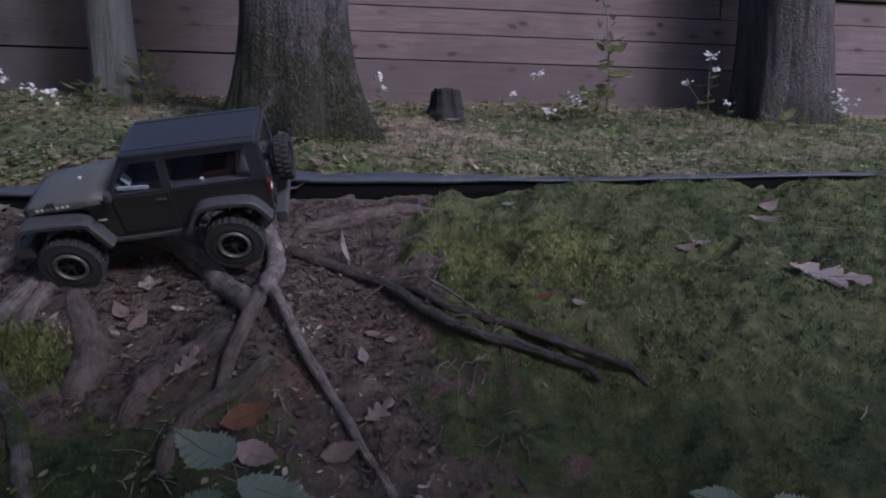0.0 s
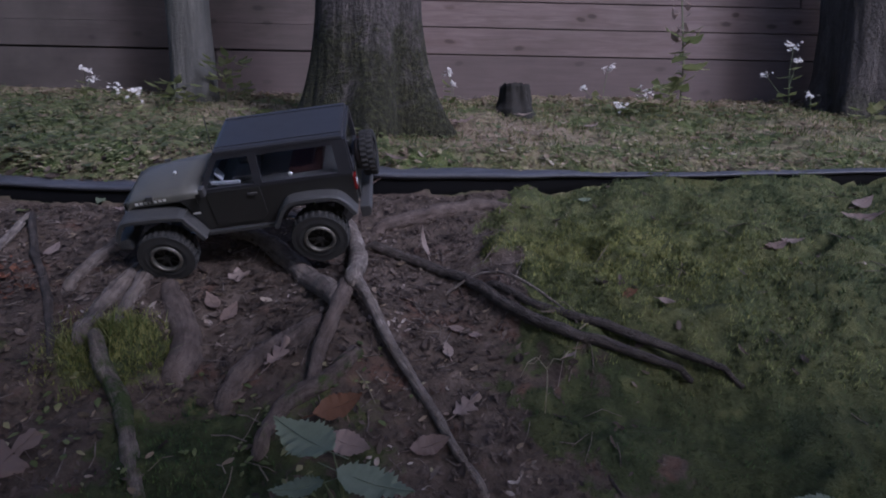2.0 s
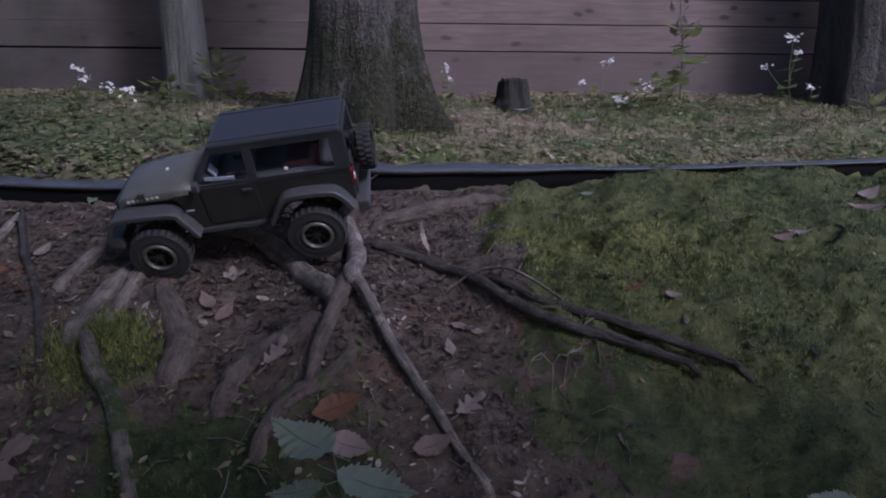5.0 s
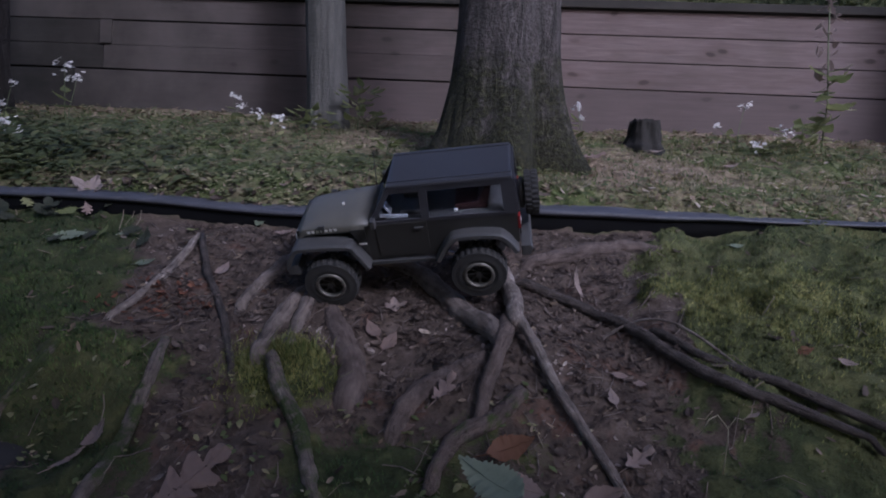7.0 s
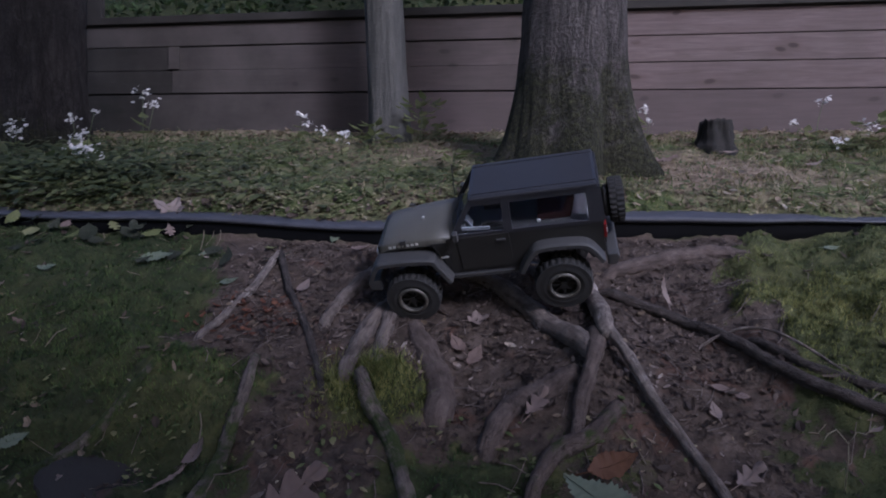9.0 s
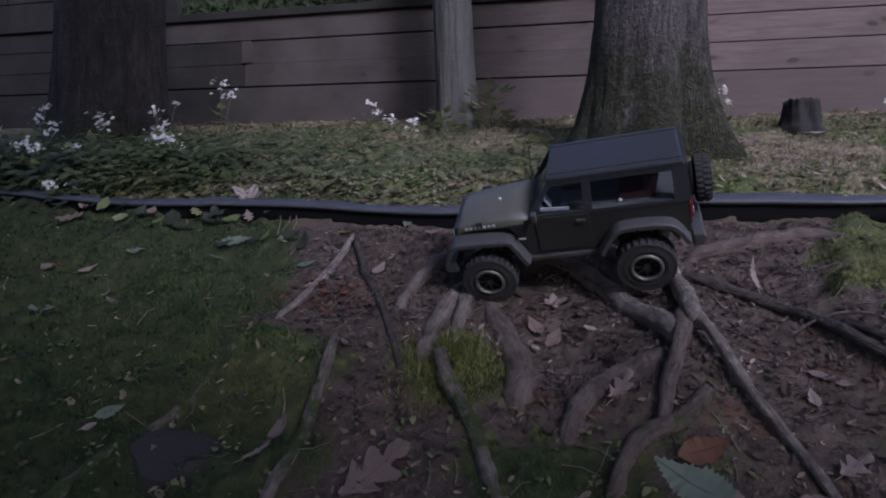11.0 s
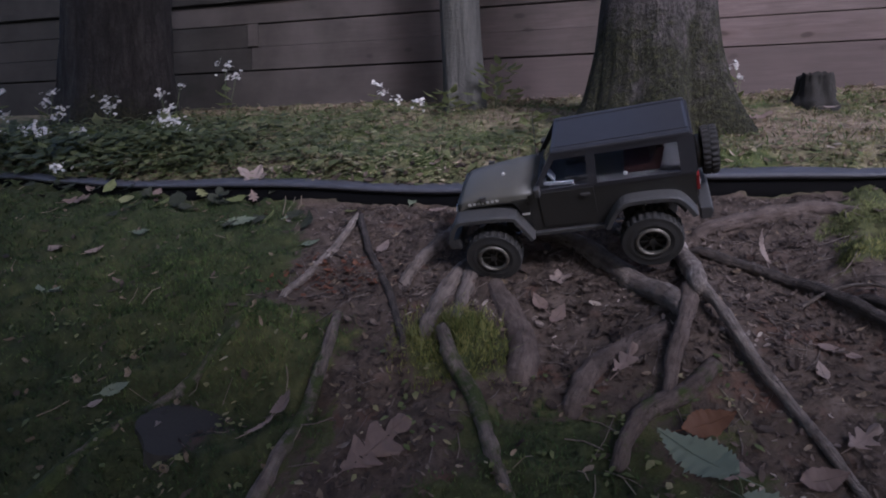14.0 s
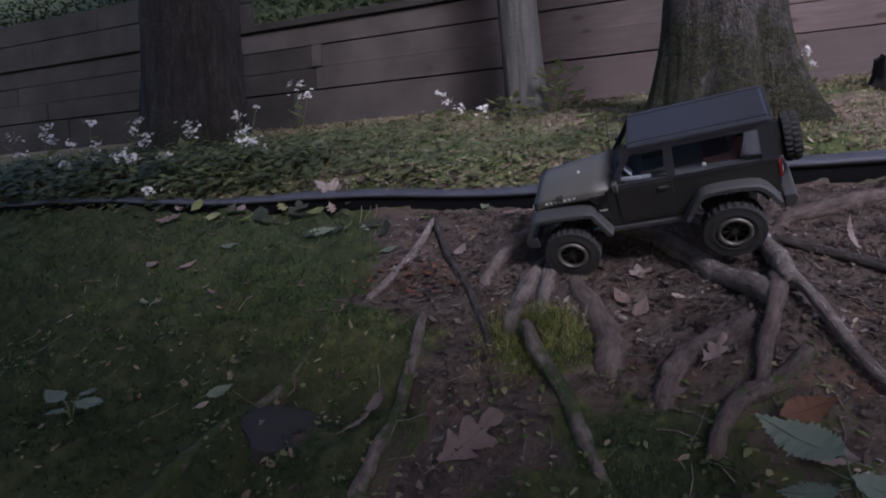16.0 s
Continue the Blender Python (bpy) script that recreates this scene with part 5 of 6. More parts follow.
fallen_leaf("oak", -0.27, 0.394, 0.06, 80, M_TAN_LEAF, "crumpled dry leaf against a root", 0.9, 0.015)
fallen_leaf("oval", -0.329, 0.352, 0.035, 15, M_TAN_LEAF, "small dry leaf on bare soil", 0.6)
fallen_leaf("toothed", -1.02, 0.723, 0.045, 30, M_GREEN_LEAF, "small green leaf on bare soil", 0.3)
fallen_leaf("oval", -0.824, 0.709, 0.05, 75, M_PALE_LEAF, "narrow pale dry leaf", 0.6)
fallen_leaf("oval", -0.16, 1.02, 0.07, -35, M_TAN_LEAF, "bent dry leaf on top of the edging", 0.9, 0.035, -15)
fallen_leaf("strip", -0.10, 1.04, 0.07, -30, M_PALE_LEAF, "pale dry leaf on top of the edging", 0.7, 0.035, -10)
fallen_leaf("oak", 0.10, 1.62, 0.09, 20, M_TAN_LEAF, "dry leaf on the turf", 0.7, 0.02)
fallen_leaf("oval", 0.55, 1.55, 0.06, 15, M_PALE_LEAF, "pale dry leaf on the turf", 0.7, 0.02)
fallen_leaf("oval", 0.35, 1.75, 0.055, -15, M_PALE_LEAF, "pale dry leaf on the turf", 0.7, 0.02)
fallen_leaf("oval", -0.30, 0.93, 0.06, 20, M_GREEN_LEAF, "pale green leaf lodged on a root", 0.5, 0.03)
fallen_leaf("oval", -0.43, 0.93, 0.06, -20, M_GREEN_LEAF, "grey-green leaf lodged among roots", 0.5, 0.02)


rng_e = random.Random(19)
for k in range(14):
    lx = -1.72 + 0.062 * k + rng_e.uniform(-0.03, 0.03)
    fallen_leaf(("toothed", "oval")[k % 2], lx, rng_e.uniform(0.76, 0.915), rng_e.uniform(0.04, 0.075), rng_e.uniform(-180, 180), (M_WEED_LEAF, M_DULL_LEAF, M_DULL_LEAF)[k % 3], "limp green leaf on the slope below the edging", 0.5, 0.014, rng_e.uniform(-15, 15), rng_e.uniform(-20, 20))


for k in range(16):
    lx = -2.15 + 0.06 * k + rng_e.uniform(-0.03, 0.03)
    fallen_leaf(("toothed", "oval", "oak")[k % 3], lx, edge_y(lx) + rng_e.uniform(-0.07, 0.0), rng_e.uniform(0.035, 0.065), rng_e.uniform(-150, -30), (M_DULL_LEAF, M_WEED_LEAF, M_DULL_LEAF, M_DULL_LEAF, M_TAN_LEAF)[k % 5], "limp damp leaf hanging over the edging", 0.6, 0.03, rng_e.uniform(0, 25), rng_e.uniform(-25, 25))


# ---------------------------------------------------------------- leafy plants
def leaf_part(name, parent, base, length, turn, pitch, roll, material, kind="toothed", curl=0.25, seed=1):
    v, f = leaf_geometry(kind, length, curl, seed)
    m = Matrix.Translation(base) @ pose(0, 0, 0, 0, 0, turn) @ pose(0, 0, 0, 0, -pitch, 0) @ pose(0, 0, 0, roll, 0, 0)
    me = bpy.data.meshes.new(name)
    me.from_pydata([tuple(m @ Vector(p)) for p in v], [], f)
    me.materials.append(material)
    me.polygons.foreach_set("use_smooth", [True] * len(me.polygons))
    ob = new(name, me)
    ob.parent = parent
    return ob


def tube_part(name, parent, line, material, segs=6):
    v, f = tube(line, segs)
    ob = mesh_object(name, name, v, f, material, True)
    ob.parent = parent
    return ob


def broad_plant(x, y, leaves, label):
    """A low plant with a few large toothed leaves: (dx, dy, up, length, turn, pitch, roll)."""
    thing = tagged(new("broadleaf_plant"), label, "plant", "broadleaf plants")
    thing.location = on(x, y)
    for i, (dx, dy, up, length, turn, pitch, roll) in enumerate(leaves):
        tube_part("stem", thing, [(0, 0, -0.005, 0.0018), (dx * 0.4, dy * 0.4, up * 0.7, 0.0016), (dx, dy, up, 0.0012)], M_STEM)
        leaf_part("leaf", thing, (dx, dy, up), length, turn, pitch, roll, M_GREEN_LEAF, "toothed", 0.3, i + 3)


broad_plant(-0.115, 0.115, [(-0.020, 0.0, 0.160, 0.112, 144, 8, -20), (-0.016, 0.0, 0.136, 0.108, -16, -12, 14), (-0.030, -0.012, 0.126, 0.070, 196, -6, -12)], "green plant with large toothed leaves on thin stems")
broad_plant(0.60, 0.15, [(-0.02, 0.0, 0.035, 0.08, 165, 5, -30), (0.02, 0.0, 0.03, 0.085, -8, -4, 30)], "low green plant with pale toothed leaves")
broad_plant(-1.50, 0.19, [(-0.02, 0.0, 0.04, 0.07, 170, 8, -20), (0.02, 0.0, 0.04, 0.07, 5, 0, 20), (0.0, -0.02, 0.03, 0.05, -80, 0, 0), (0.0, 0.02, 0.045, 0.05, 80, 10, 0)], "low green seedling with four leaves on moss")
broad_plant(-1.541, 0.445, [(-0.01, 0.0, 0.02, 0.035, 150, 15, 10), (0.01, 0.0, 0.02, 0.035, 20, 5, -12), (0.0, 0.01, 0.02, 0.03, 80, 10, 0)], "small green sprig on moss")


def sprout(x, y):
    thing = tagged(new("seedling"), "pale drooping two-leaved seedling on the slope", "seedling")
    thing.location = on(x, y)
    tube_part("stem", thing, [(0, 0, -0.005, 0.0011), (0.003, 0, 0.05, 0.001), (0.002, 0, 0.075, 0.0005)], M_BRIGHT_STALK)
    tube_part("drooping_stalk", thing, [(0.002, 0, 0.07, 0.0008), (-0.015, 0, 0.09, 0.0007), (-0.03, -0.01, 0.085, 0.0011), (-0.042, -0.01, 0.06, 0.0005)], M_BRIGHT_STALK)
    tube_part("drooping_stalk", thing, [(0.002, 0, 0.07, 0.0008), (0.012, 0, 0.088, 0.0007), (0.024, 0, 0.086, 0.0011), (0.036, 0, 0.10, 0.0005)], M_BRIGHT_STALK)
    leaf_part("leaf", thing, (0.03, 0, 0.09), 0.022, 20, 15, 0, M_PALE_LEAF, "oval", 0.4, 2)


sprout(0.175, 0.30)


def floret_mesh(bm, c, nrm, r, rng):
    """A small daisy-like flower of eight narrow petals."""
    nrm = Vector(nrm).normalized()
    a = nrm.cross(Vector((0.3, 0.2, 1))).normalized()
    b = nrm.cross(a)
    o = bm.verts.new(c)
    for k in range(8):
        t = 2 * math.pi * (k + rng.uniform(-0.2, 0.2)) / 8
        d, s = math.cos(t) * a + math.sin(t) * b, -math.sin(t) * a + math.cos(t) * b
        p = [bm.verts.new(c + d * r * 0.6 + s * r * 0.2), bm.verts.new(c + d * r * rng.uniform(0.85, 1.1) - nrm * r * 0.15), bm.verts.new(c + d * r * 0.6 - s * r * 0.2)]
        bm.faces.new((o, *p))


def aster(x, y, heads, label, seed, tall=False):
    """A wild aster: a leaning stem for each flower head, dull toothed leaves and clusters of small white flowers. heads: (dx, dy, up, size)."""
    rng = random.Random(seed)
    thing = tagged(new("wild_aster"), label, "flowering plant", "wild asters")
    thing.location = on(x, y)
    for dx, dy, up, size in heads:
        mid = Vector((dx * 0.35 + rng.uniform(-0.01, 0.01), dy * 0.35, up * 0.55))
        tube_part("stem", thing, [(rng.uniform(-0.01, 0.01), 0, -0.01, 0.0016), (*mid, 0.0014), (dx, dy, up, 0.001)], M_STEM, 5)
        bm = bmesh.new()
        for k in range(int(7 + size * 300)):
            c = Vector((dx + rng.gauss(0, size * 0.55), dy + rng.gauss(0, size * 0.4), up + rng.gauss(0, size * 0.34)))
            floret_mesh(bm, c, (rng.gauss(0, 0.6), -0.6 + rng.gauss(0, 0.4), 0.8), rng.uniform(0.006, 0.0105), rng)
        tagged(part("flower_head", bm, M_PETAL, thing), "cluster of small white flowers", kind="stuff")
        for k in range(3):
            s = rng.uniform(0.15, 0.75)
            leaf_part("leaf", thing, (dx * s * 0.6, dy * s * 0.6, up * s), rng.uniform(0.03, 0.055), rng.uniform(0, 360), rng.uniform(-10, 35), rng.uniform(-20, 20), M_WEED_LEAF, "toothed", 0.3, k + seed)


W = "wild aster with white flower clusters and dull green leaves"
aster(-1.66, 1.32, [(0.0, -0.02, 0.285, 0.045), (0.03, 0.0, 0.25, 0.02)], W, 1)
aster(-1.86, 1.30, [(0.01, 0.0, 0.075, 0.04)], "low " + W, 2)
aster(-1.92, 1.33, [(-0.04, 0.0, 0.21, 0.022), (0.05, 0.0, 0.235, 0.016)], W, 3)
aster(-2.2, 1.32, [(0.0, 0.0, 0.175, 0.048), (0.04, -0.02, 0.16, 0.03)], W, 4)
aster(-2.3, 1.12, [(0.0, 0.0, 0.11, 0.034)], "low " + W, 5)
aster(-2.49, 1.32, [(0.0, 0.0, 0.185, 0.032), (0.05, 0.0, 0.13, 0.032)], W, 6)
aster(-2.74, 1.32, [(0.0, 0.0, 0.235, 0.03), (0.03, 0.0, 0.14, 0.034), (-0.12, 0.0, 0.145, 0.025)], W, 7)
aster(-3.03, 1.33, [(0.0, 0.0, 0.235, 0.036), (0.03, 0.0, 0.18, 0.04)], W, 8)
aster(-3.26, 1.33, [(0.0, 0.0, 0.20, 0.035), (0.05, 0.0, 0.13, 0.03)], W, 9)
aster(-2.05, 0.985, [(0.0, -0.02, 0.06, 0.035)], "low " + W, 10)
aster(-2.62, 1.1, [(0.0, 0.0, 0.10, 0.03)], "low " + W, 11)
aster(-1.27, 1.72, [(0.0, 0.02, 0.165, 0.02), (0.03, 0.0, 0.135, 0.018)], "sparse " + W, 12)
aster(-1.10, 1.74, [(0.01, 0.0, 0.085, 0.03)], "low " + W, 13)
aster(-1.27, 1.98, [(0.0, 0.0, 0.06, 0.03)], "low " + W, 14)
aster(0.07, 1.90, [(0.0, 0.0, 0.155, 0.022), (0.02, 0.0, 0.11, 0.014)], "sparse " + W, 15)
aster(0.70, 1.95, [(0.02, 0.0, 0.185, 0.026), (-0.08, 0.0, 0.10, 0.016)], W, 16)
aster(0.76, 1.88, [(-0.02, 0.0, 0.05, 0.03), (0.09, 0.0, 0.105, 0.036)], W, 17)
aster(1.47, 1.95, [(0.01, 0.0, 0.28, 0.034), (-0.10, 0.0, 0.16, 0.02), (0.03, 0.0, 0.22, 0.02)], W, 18)
aster(1.53, 1.9, [(0.0, 0.0, 0.085, 0.02)], "low " + W, 19)
aster(1.94, 1.78, [(0.0, 0.0, 0.135, 0.05), (0.03, 0.0, 0.10, 0.05)], W, 20)


rng_a = random.Random(77)
for k in range(9):
    ax = -1.75 - 1.5 * (k + rng_a.random()) / 9
    aster(ax, rng_a.uniform(1.15, 1.5), [(0, 0, rng_a.uniform(0.08, 0.2), rng_a.uniform(0.02, 0.035)), (rng_a.uniform(0.03, 0.06), 0, rng_a.uniform(0.06, 0.14), 0.022)], W, 50 + k)


def climber(x, y):
    """A tall weed in front of the wall: a stiff stalk, drooping pale tips and broad leaves low down."""
    rng = random.Random(31)
    thing = tagged(new("tall_weed"), "tall weed with broad yellow-green leaves and pale drooping tips", "weed")
    thing.location = on(x, y)
    tube_part("stalk", thing, [(0, 0, -0.01, 0.004), (0.01, 0.0, 0.2, 0.0035), (0.0, 0.02, 0.45, 0.003), (-0.01, 0.03, 0.75, 0.002)], M_STEM)
    for k in range(16):
        z = 0.05 + 0.018 * k
        leaf_part("leaf", thing, (0.005, 0, z), rng.uniform(0.07, 0.12), rng.uniform(0, 360), rng.uniform(-15, 30), rng.uniform(-25, 25), M_WEED_LEAF, "toothed", 0.3, k)
    for k in range(40):
        z = 0.30 + 0.012 * k
        leaf_part("seed_spray", thing, (rng.uniform(-0.04, 0.04), 0.02, z), rng.uniform(0.03, 0.06), rng.uniform(0, 360), rng.uniform(-70, 10), 0, M_PALE_LEAF, "toothed" if k % 3 == 0 else "strip", 0.5, k)


climber(1.03, 1.98)


def leafy_clump(x, y, n, size, height, label, seed):
    rng = random.Random(seed)
    thing = tagged(new("weed_clump"), label, "weed", "weed clumps")
    thing.location = on(x, y)
    for k in range(n):
        a = rng.uniform(0, 2 * math.pi)
        r = rng.uniform(0.0, size)
        b = (r * math.cos(a), r * math.sin(a), rng.uniform(0.02, height))
        leaf_part("leaf", thing, b, rng.uniform(0.028, 0.062), math.degrees(a) + rng.uniform(-40, 40), rng.uniform(-15, 35), rng.uniform(-25, 25), M_WEED_LEAF, "toothed", 0.35, k + seed)
    tube_part("stem", thing, [(0, 0, -0.01, 0.003), (0.005, 0, height * 0.6, 0.002), (0, 0, height, 0.0015)], M_STEM)


leafy_clump(-0.84, 2.0, 48, 0.09, 0.17, "leafy weeds at the foot of the pale tree", 41)
leafy_clump(-1.03, 1.95, 26, 0.07, 0.09, "low leafy weeds at the foot of the pale tree", 42)
leafy_clump(0.92, 1.9, 38, 0.09, 0.11, "yellow-green leafy weeds near the wall", 43)
leafy_clump(-0.62, 1.55, 18, 0.10, 0.06, "low green weeds beside the large tree", 44)
leafy_clump(1.75, 1.85, 16, 0.1, 0.08, "leafy weeds at the foot of the dark tree", 45)
leafy_clump(-2.1, 1.15, 22, 0.16, 0.10, "low dark green weeds along the edging", 46)
leafy_clump(-2.55, 1.2, 22, 0.18, 0.12, "low dark green weeds along the edging", 47)
leafy_clump(-1.75, 1.05, 14, 0.12, 0.05, "low dark green weeds along the edging", 48)


# ---------------------------------------------------------------- flat stone
def flat_stone():
    bm = bmesh.new()
    rng = random.Random(5)
    ring = [(0.100 * math.cos(a) * (1 + 0.10 * math.sin(3 * a + 1)) * rng.uniform(0.96, 1.04), 0.085 * math.sin(a) * (1 + 0.12 * math.cos(2 * a)) * rng.uniform(0.96, 1.04)) for a in [2 * math.pi * k / 26 for k in range(26)]]
    top = [bm.verts.new((x * 0.94, y * 0.9, 0.10 * y - 0.02 * x)) for x, y in ring]
    low = [bm.verts.new((x, y, -0.03)) for x, y in ring]
    mid = bm.verts.new((0, 0, 0.002))
    for i in range(26):
        j = (i + 1) % 26
        bm.faces.new((top[i], top[j], mid))
        bm.faces.new((low[i], low[j], top[j], top[i]))
    me = bpy.data.meshes.new("flat_stone")
    bm.to_mesh(me)
    bm.free()
    me.materials.append(M_SLATE)
    ob = new("flat_stone", me)
    ob.matrix_world = Matrix.Translation((-0.997, 0.250, ground(-0.997, 0.250) + 0.009)) @ ground_turn(-0.997, 0.250) @ pose(0, 0, 0, 0, 0, 24)
    tagged(ob, "dark flat stone sunk into the mossy bank", "stone")


flat_stone()


# ---------------------------------------------------------------- uncountable cover
def stuff(name, label, category, verts, faces, material):
    return tagged(mesh_object(name, name, verts, faces, material), label, category, kind="stuff")


def slope_at(x, y):
    e = 0.02
    return Vector((-(ground(x + e, y) - ground(x - e, y)) / (2 * e), -(ground(x, y + e) - ground(x, y - e)) / (2 * e), 1)).normalized()


def scatter_litter(n, x0, x1, y0, y1, keep, seed, lo=0.010, hi=0.034):
    """Torn, curled bits of dead leaf."""
    rng = random.Random(seed)
    verts, faces = [], []
    for _ in range(n):
        x, y = rng.uniform(x0, x1), rng.uniform(y0, y1)
        if rng.random() > keep(x, y):
            continue
        c = on(x, y, rng.uniform(0.002, 0.007))
        nrm = (slope_at(x, y) + Vector((rng.gauss(0, 0.28), rng.gauss(0, 0.28), 0))).normalized()
        a = nrm.cross(Vector((rng.gauss(0, 1), rng.gauss(0, 1), rng.gauss(0, 1)))).normalized()
        b = nrm.cross(a)
        ln, wd, cu = rng.uniform(lo, hi), rng.uniform(0.28, 0.7), rng.uniform(-0.2, 0.9)
        k = len(verts)
        tear = rng.uniform(0.3, 1.1)
        for s, w in ((-0.5, 0.25), (-0.2, 0.9), (0.15, tear), (0.5, 0.1 + 0.5 * rng.random())):
            w *= wd * ln * 0.5
            lift = nrm * cu * ln * (s * s)
            verts += [tuple(c + a * s * ln - b * w * rng.uniform(0.7, 1.2) + lift + nrm * cu * w * 0.6), tuple(c + a * s * ln + lift), tuple(c + a * s * ln + b * w * rng.uniform(0.7, 1.2) + lift + nrm * cu * w * 0.6)]
        for i in range(3):
            p = k + 3 * i
            faces += [(p, p + 1, p + 4, p + 3), (p + 1, p + 2, p + 5, p + 4)]
    return verts, faces


def soil(x, y):
    return 1.0 - moss_mask(x, y) if y < edge_y(x) - 0.02 else 0.0


stuff("leaf_litter", "grey-brown crumbled dead leaves on bare soil", "leaf litter", *scatter_litter(17000, -1.05, 0.35, 0.08, 1.0, lambda x, y: soil(x, y) ** 2 * (0.8 + 0.6 * noise.noise(Vector((x * 9, y * 9, 3)))), 61, 0.004, 0.014), M_LITTER)
stuff("leaf_litter", "flat dead leaves lying in the hollow", "leaf litter", *scatter_litter(4600, -1.0, 0.3, 0.1, 0.98, lambda x, y: soil(x, y) ** 2 * (0.36 + hump(x, y, -0.38, 0.53, 0.17, 0.17, 0.5)), 67, 0.008, 0.026), M_LITTER)
stuff("leaf_litter", "pale broken leaf bits on bare soil", "leaf litter", *scatter_litter(420, -1.0, 0.32, 0.1, 0.98, lambda x, y: 0.7 * soil(x, y) ** 2, 69, 0.006, 0.022), M_TURF_LITTER)
stuff("leaf_litter", "scattered dead leaf bits on moss", "leaf litter", *scatter_litter(700, -2.6, 2.0, 0.1, 1.1, lambda x, y: 0.8 * (1 - soil(x, y)) if y < edge_y(x) - 0.03 else 0, 62, 0.008, 0.028), M_LITTER)
stuff("leaf_litter", "dead leaves scattered over the turf", "leaf litter", *scatter_litter(3600, -3.0, 2.4, 0.95, 2.5, lambda x, y: 0.9 - 0.2 * smooth(-0.4, -1.0, x) if y > edge_y(x) + 0.03 else 0, 63, 0.010, 0.036), M_TURF_LITTER)


stuff("leaf_litter", "dark damp leaves on and behind the edging", "leaf litter", *scatter_litter(2600, -2.4, -0.45, 0.92, 1.25, lambda x, y: smooth(0.16, 0.02, y - edge_y(x)) * (0.55 + 0.9 * noise.noise(Vector((x * 8, 3, 1)))) if y > edge_y(x) + 0.012 else 0, 58, 0.010, 0.034), M_LITTER)
stuff("leaf_litter", "brown leaf litter gathered along the foot of the wall", "leaf litter", *scatter_litter(4200, -3.0, 2.2, 1.75, 2.53, lambda x, y: smooth(1.75, 2.25, y) * max(0.0, 0.55 + 0.9 * noise.noise(Vector((x * 5, y * 6, 8)))), 57, 0.014, 0.045), M_TURF_LITTER)
stuff("leaf_litter", "fallen leaf pieces on the shaded mossy slope", "leaf litter", *scatter_litter(1100, -2.3, -0.1, 0.06, 0.95, lambda x, y: max(0.05, 0.35 + 0.9 * noise.noise(Vector((x * 6, y * 6, 41)))) if y < edge_y(x) - 0.03 else 0, 56, 0.006, 0.024), M_TURF_LITTER)


M_RUST = leafy("rusty_litter", [(0.0, (0.07, 0.028, 0.018)), (0.6, (0.16, 0.062, 0.035)), (1.0, (0.25, 0.12, 0.075))], 0.7)
stuff("leaf_litter", "rusty crumbled leaf bits on bare soil", "leaf litter", *scatter_litter(500, -1.1, -0.75, 0.5, 0.72, lambda x, y: hump(x, y, -0.92, 0.60, 0.09, 0.05, 1.0), 64, 0.006, 0.026), M_RUST)


def scatter_shoots(n, x0, x1, y0, y1, keep, height, width, seed, droop=0.5):
    rng = random.Random(seed)
    verts, faces = [], []
    while n > 0:
        n -= 1
        x, y = rng.uniform(x0, x1), rng.uniform(y0, y1)
        if rng.random() > keep(x, y):
            continue
        c = on(x, y, -0.001)
        h = height * rng.uniform(0.4, 1.2)
        a = rng.uniform(0, 2 * math.pi)
        d = Vector((math.cos(a), math.sin(a), 0))
        t = c + Vector((0, 0, h)) + d * h * rng.uniform(0.1, droop) + slope_at(x, y) * h * 0.3
        s = Vector((-d.y, d.x, 0)) * width * rng.uniform(0.6, 1.3)
        k = len(verts)
        m = c * 0.45 + t * 0.55 + Vector((0, 0, h * 0.12))
        verts += [tuple(c - s), tuple(c + s), tuple(m + s * 0.8), tuple(m - s * 0.8), tuple(t)]
        faces += [(k, k + 1, k + 2, k + 3), (k + 3, k + 2, k + 4)]
    return verts, faces


def scatter_twigs(n, x0, x1, y0, y1, keep, seed):
    rng = random.Random(seed)
    verts, faces = [], []
    for _ in range(n):
        x, y = rng.uniform(x0, x1), rng.uniform(y0, y1)
        if rng.random() > keep(x, y):
            continue
        a, ln, r = rng.uniform(0, math.pi), rng.uniform(0.02, 0.07), rng.uniform(0.0006, 0.0014)
        ends = [(x + t * ln * math.cos(a + 0.3 * t), y + t * ln * math.sin(a + 0.3 * t)) for t in (-0.5, 0, 0.5)]
        v, f = tube([(*on(px, py, 0.003), r) for px, py in ends], 4)
        k = len(verts)
        verts += v
        faces += [tuple(i + k for i in q) for q in f]
    return verts, faces


stuff("twig_litter", "thin broken twigs and needles on bare soil", "twigs", *scatter_twigs(460, -1.1, 0.3, 0.1, 0.98, lambda x, y: soil(x, y), 65), M_ROOT)
stuff("twig_litter", "thin broken stalks on moss and turf", "twigs", *scatter_twigs(420, -2.6, 1.9, 0.2, 2.3, lambda x, y: 0.9 * (1 - soil(x, y)), 66), M_TWIG)


def mossy(x, y):
    gap = 0.72 + 0.9 * noise.noise(Vector((x * 11, y * 17, 5))) + 0.7 * noise.noise(Vector((x * 27, y * 38, 1)))
    return max(0.0, moss_mask(x, y) * 1.5 - 0.5) * min(1.0, max(0.05, gap)) if y < edge_y(x) - 0.01 else 0.0


@functools.lru_cache(maxsize=None)
def cushion(i, j):
    """The slope of the lumpy ground round a place, on a grid of 2 cm."""
    x, y, e = 0.02 * i, 0.02 * j, 0.016
    return Vector((on(x - e, y).z - on(x + e, y).z, on(x, y - e).z - on(x, y + e).z, 2 * e)).normalized()


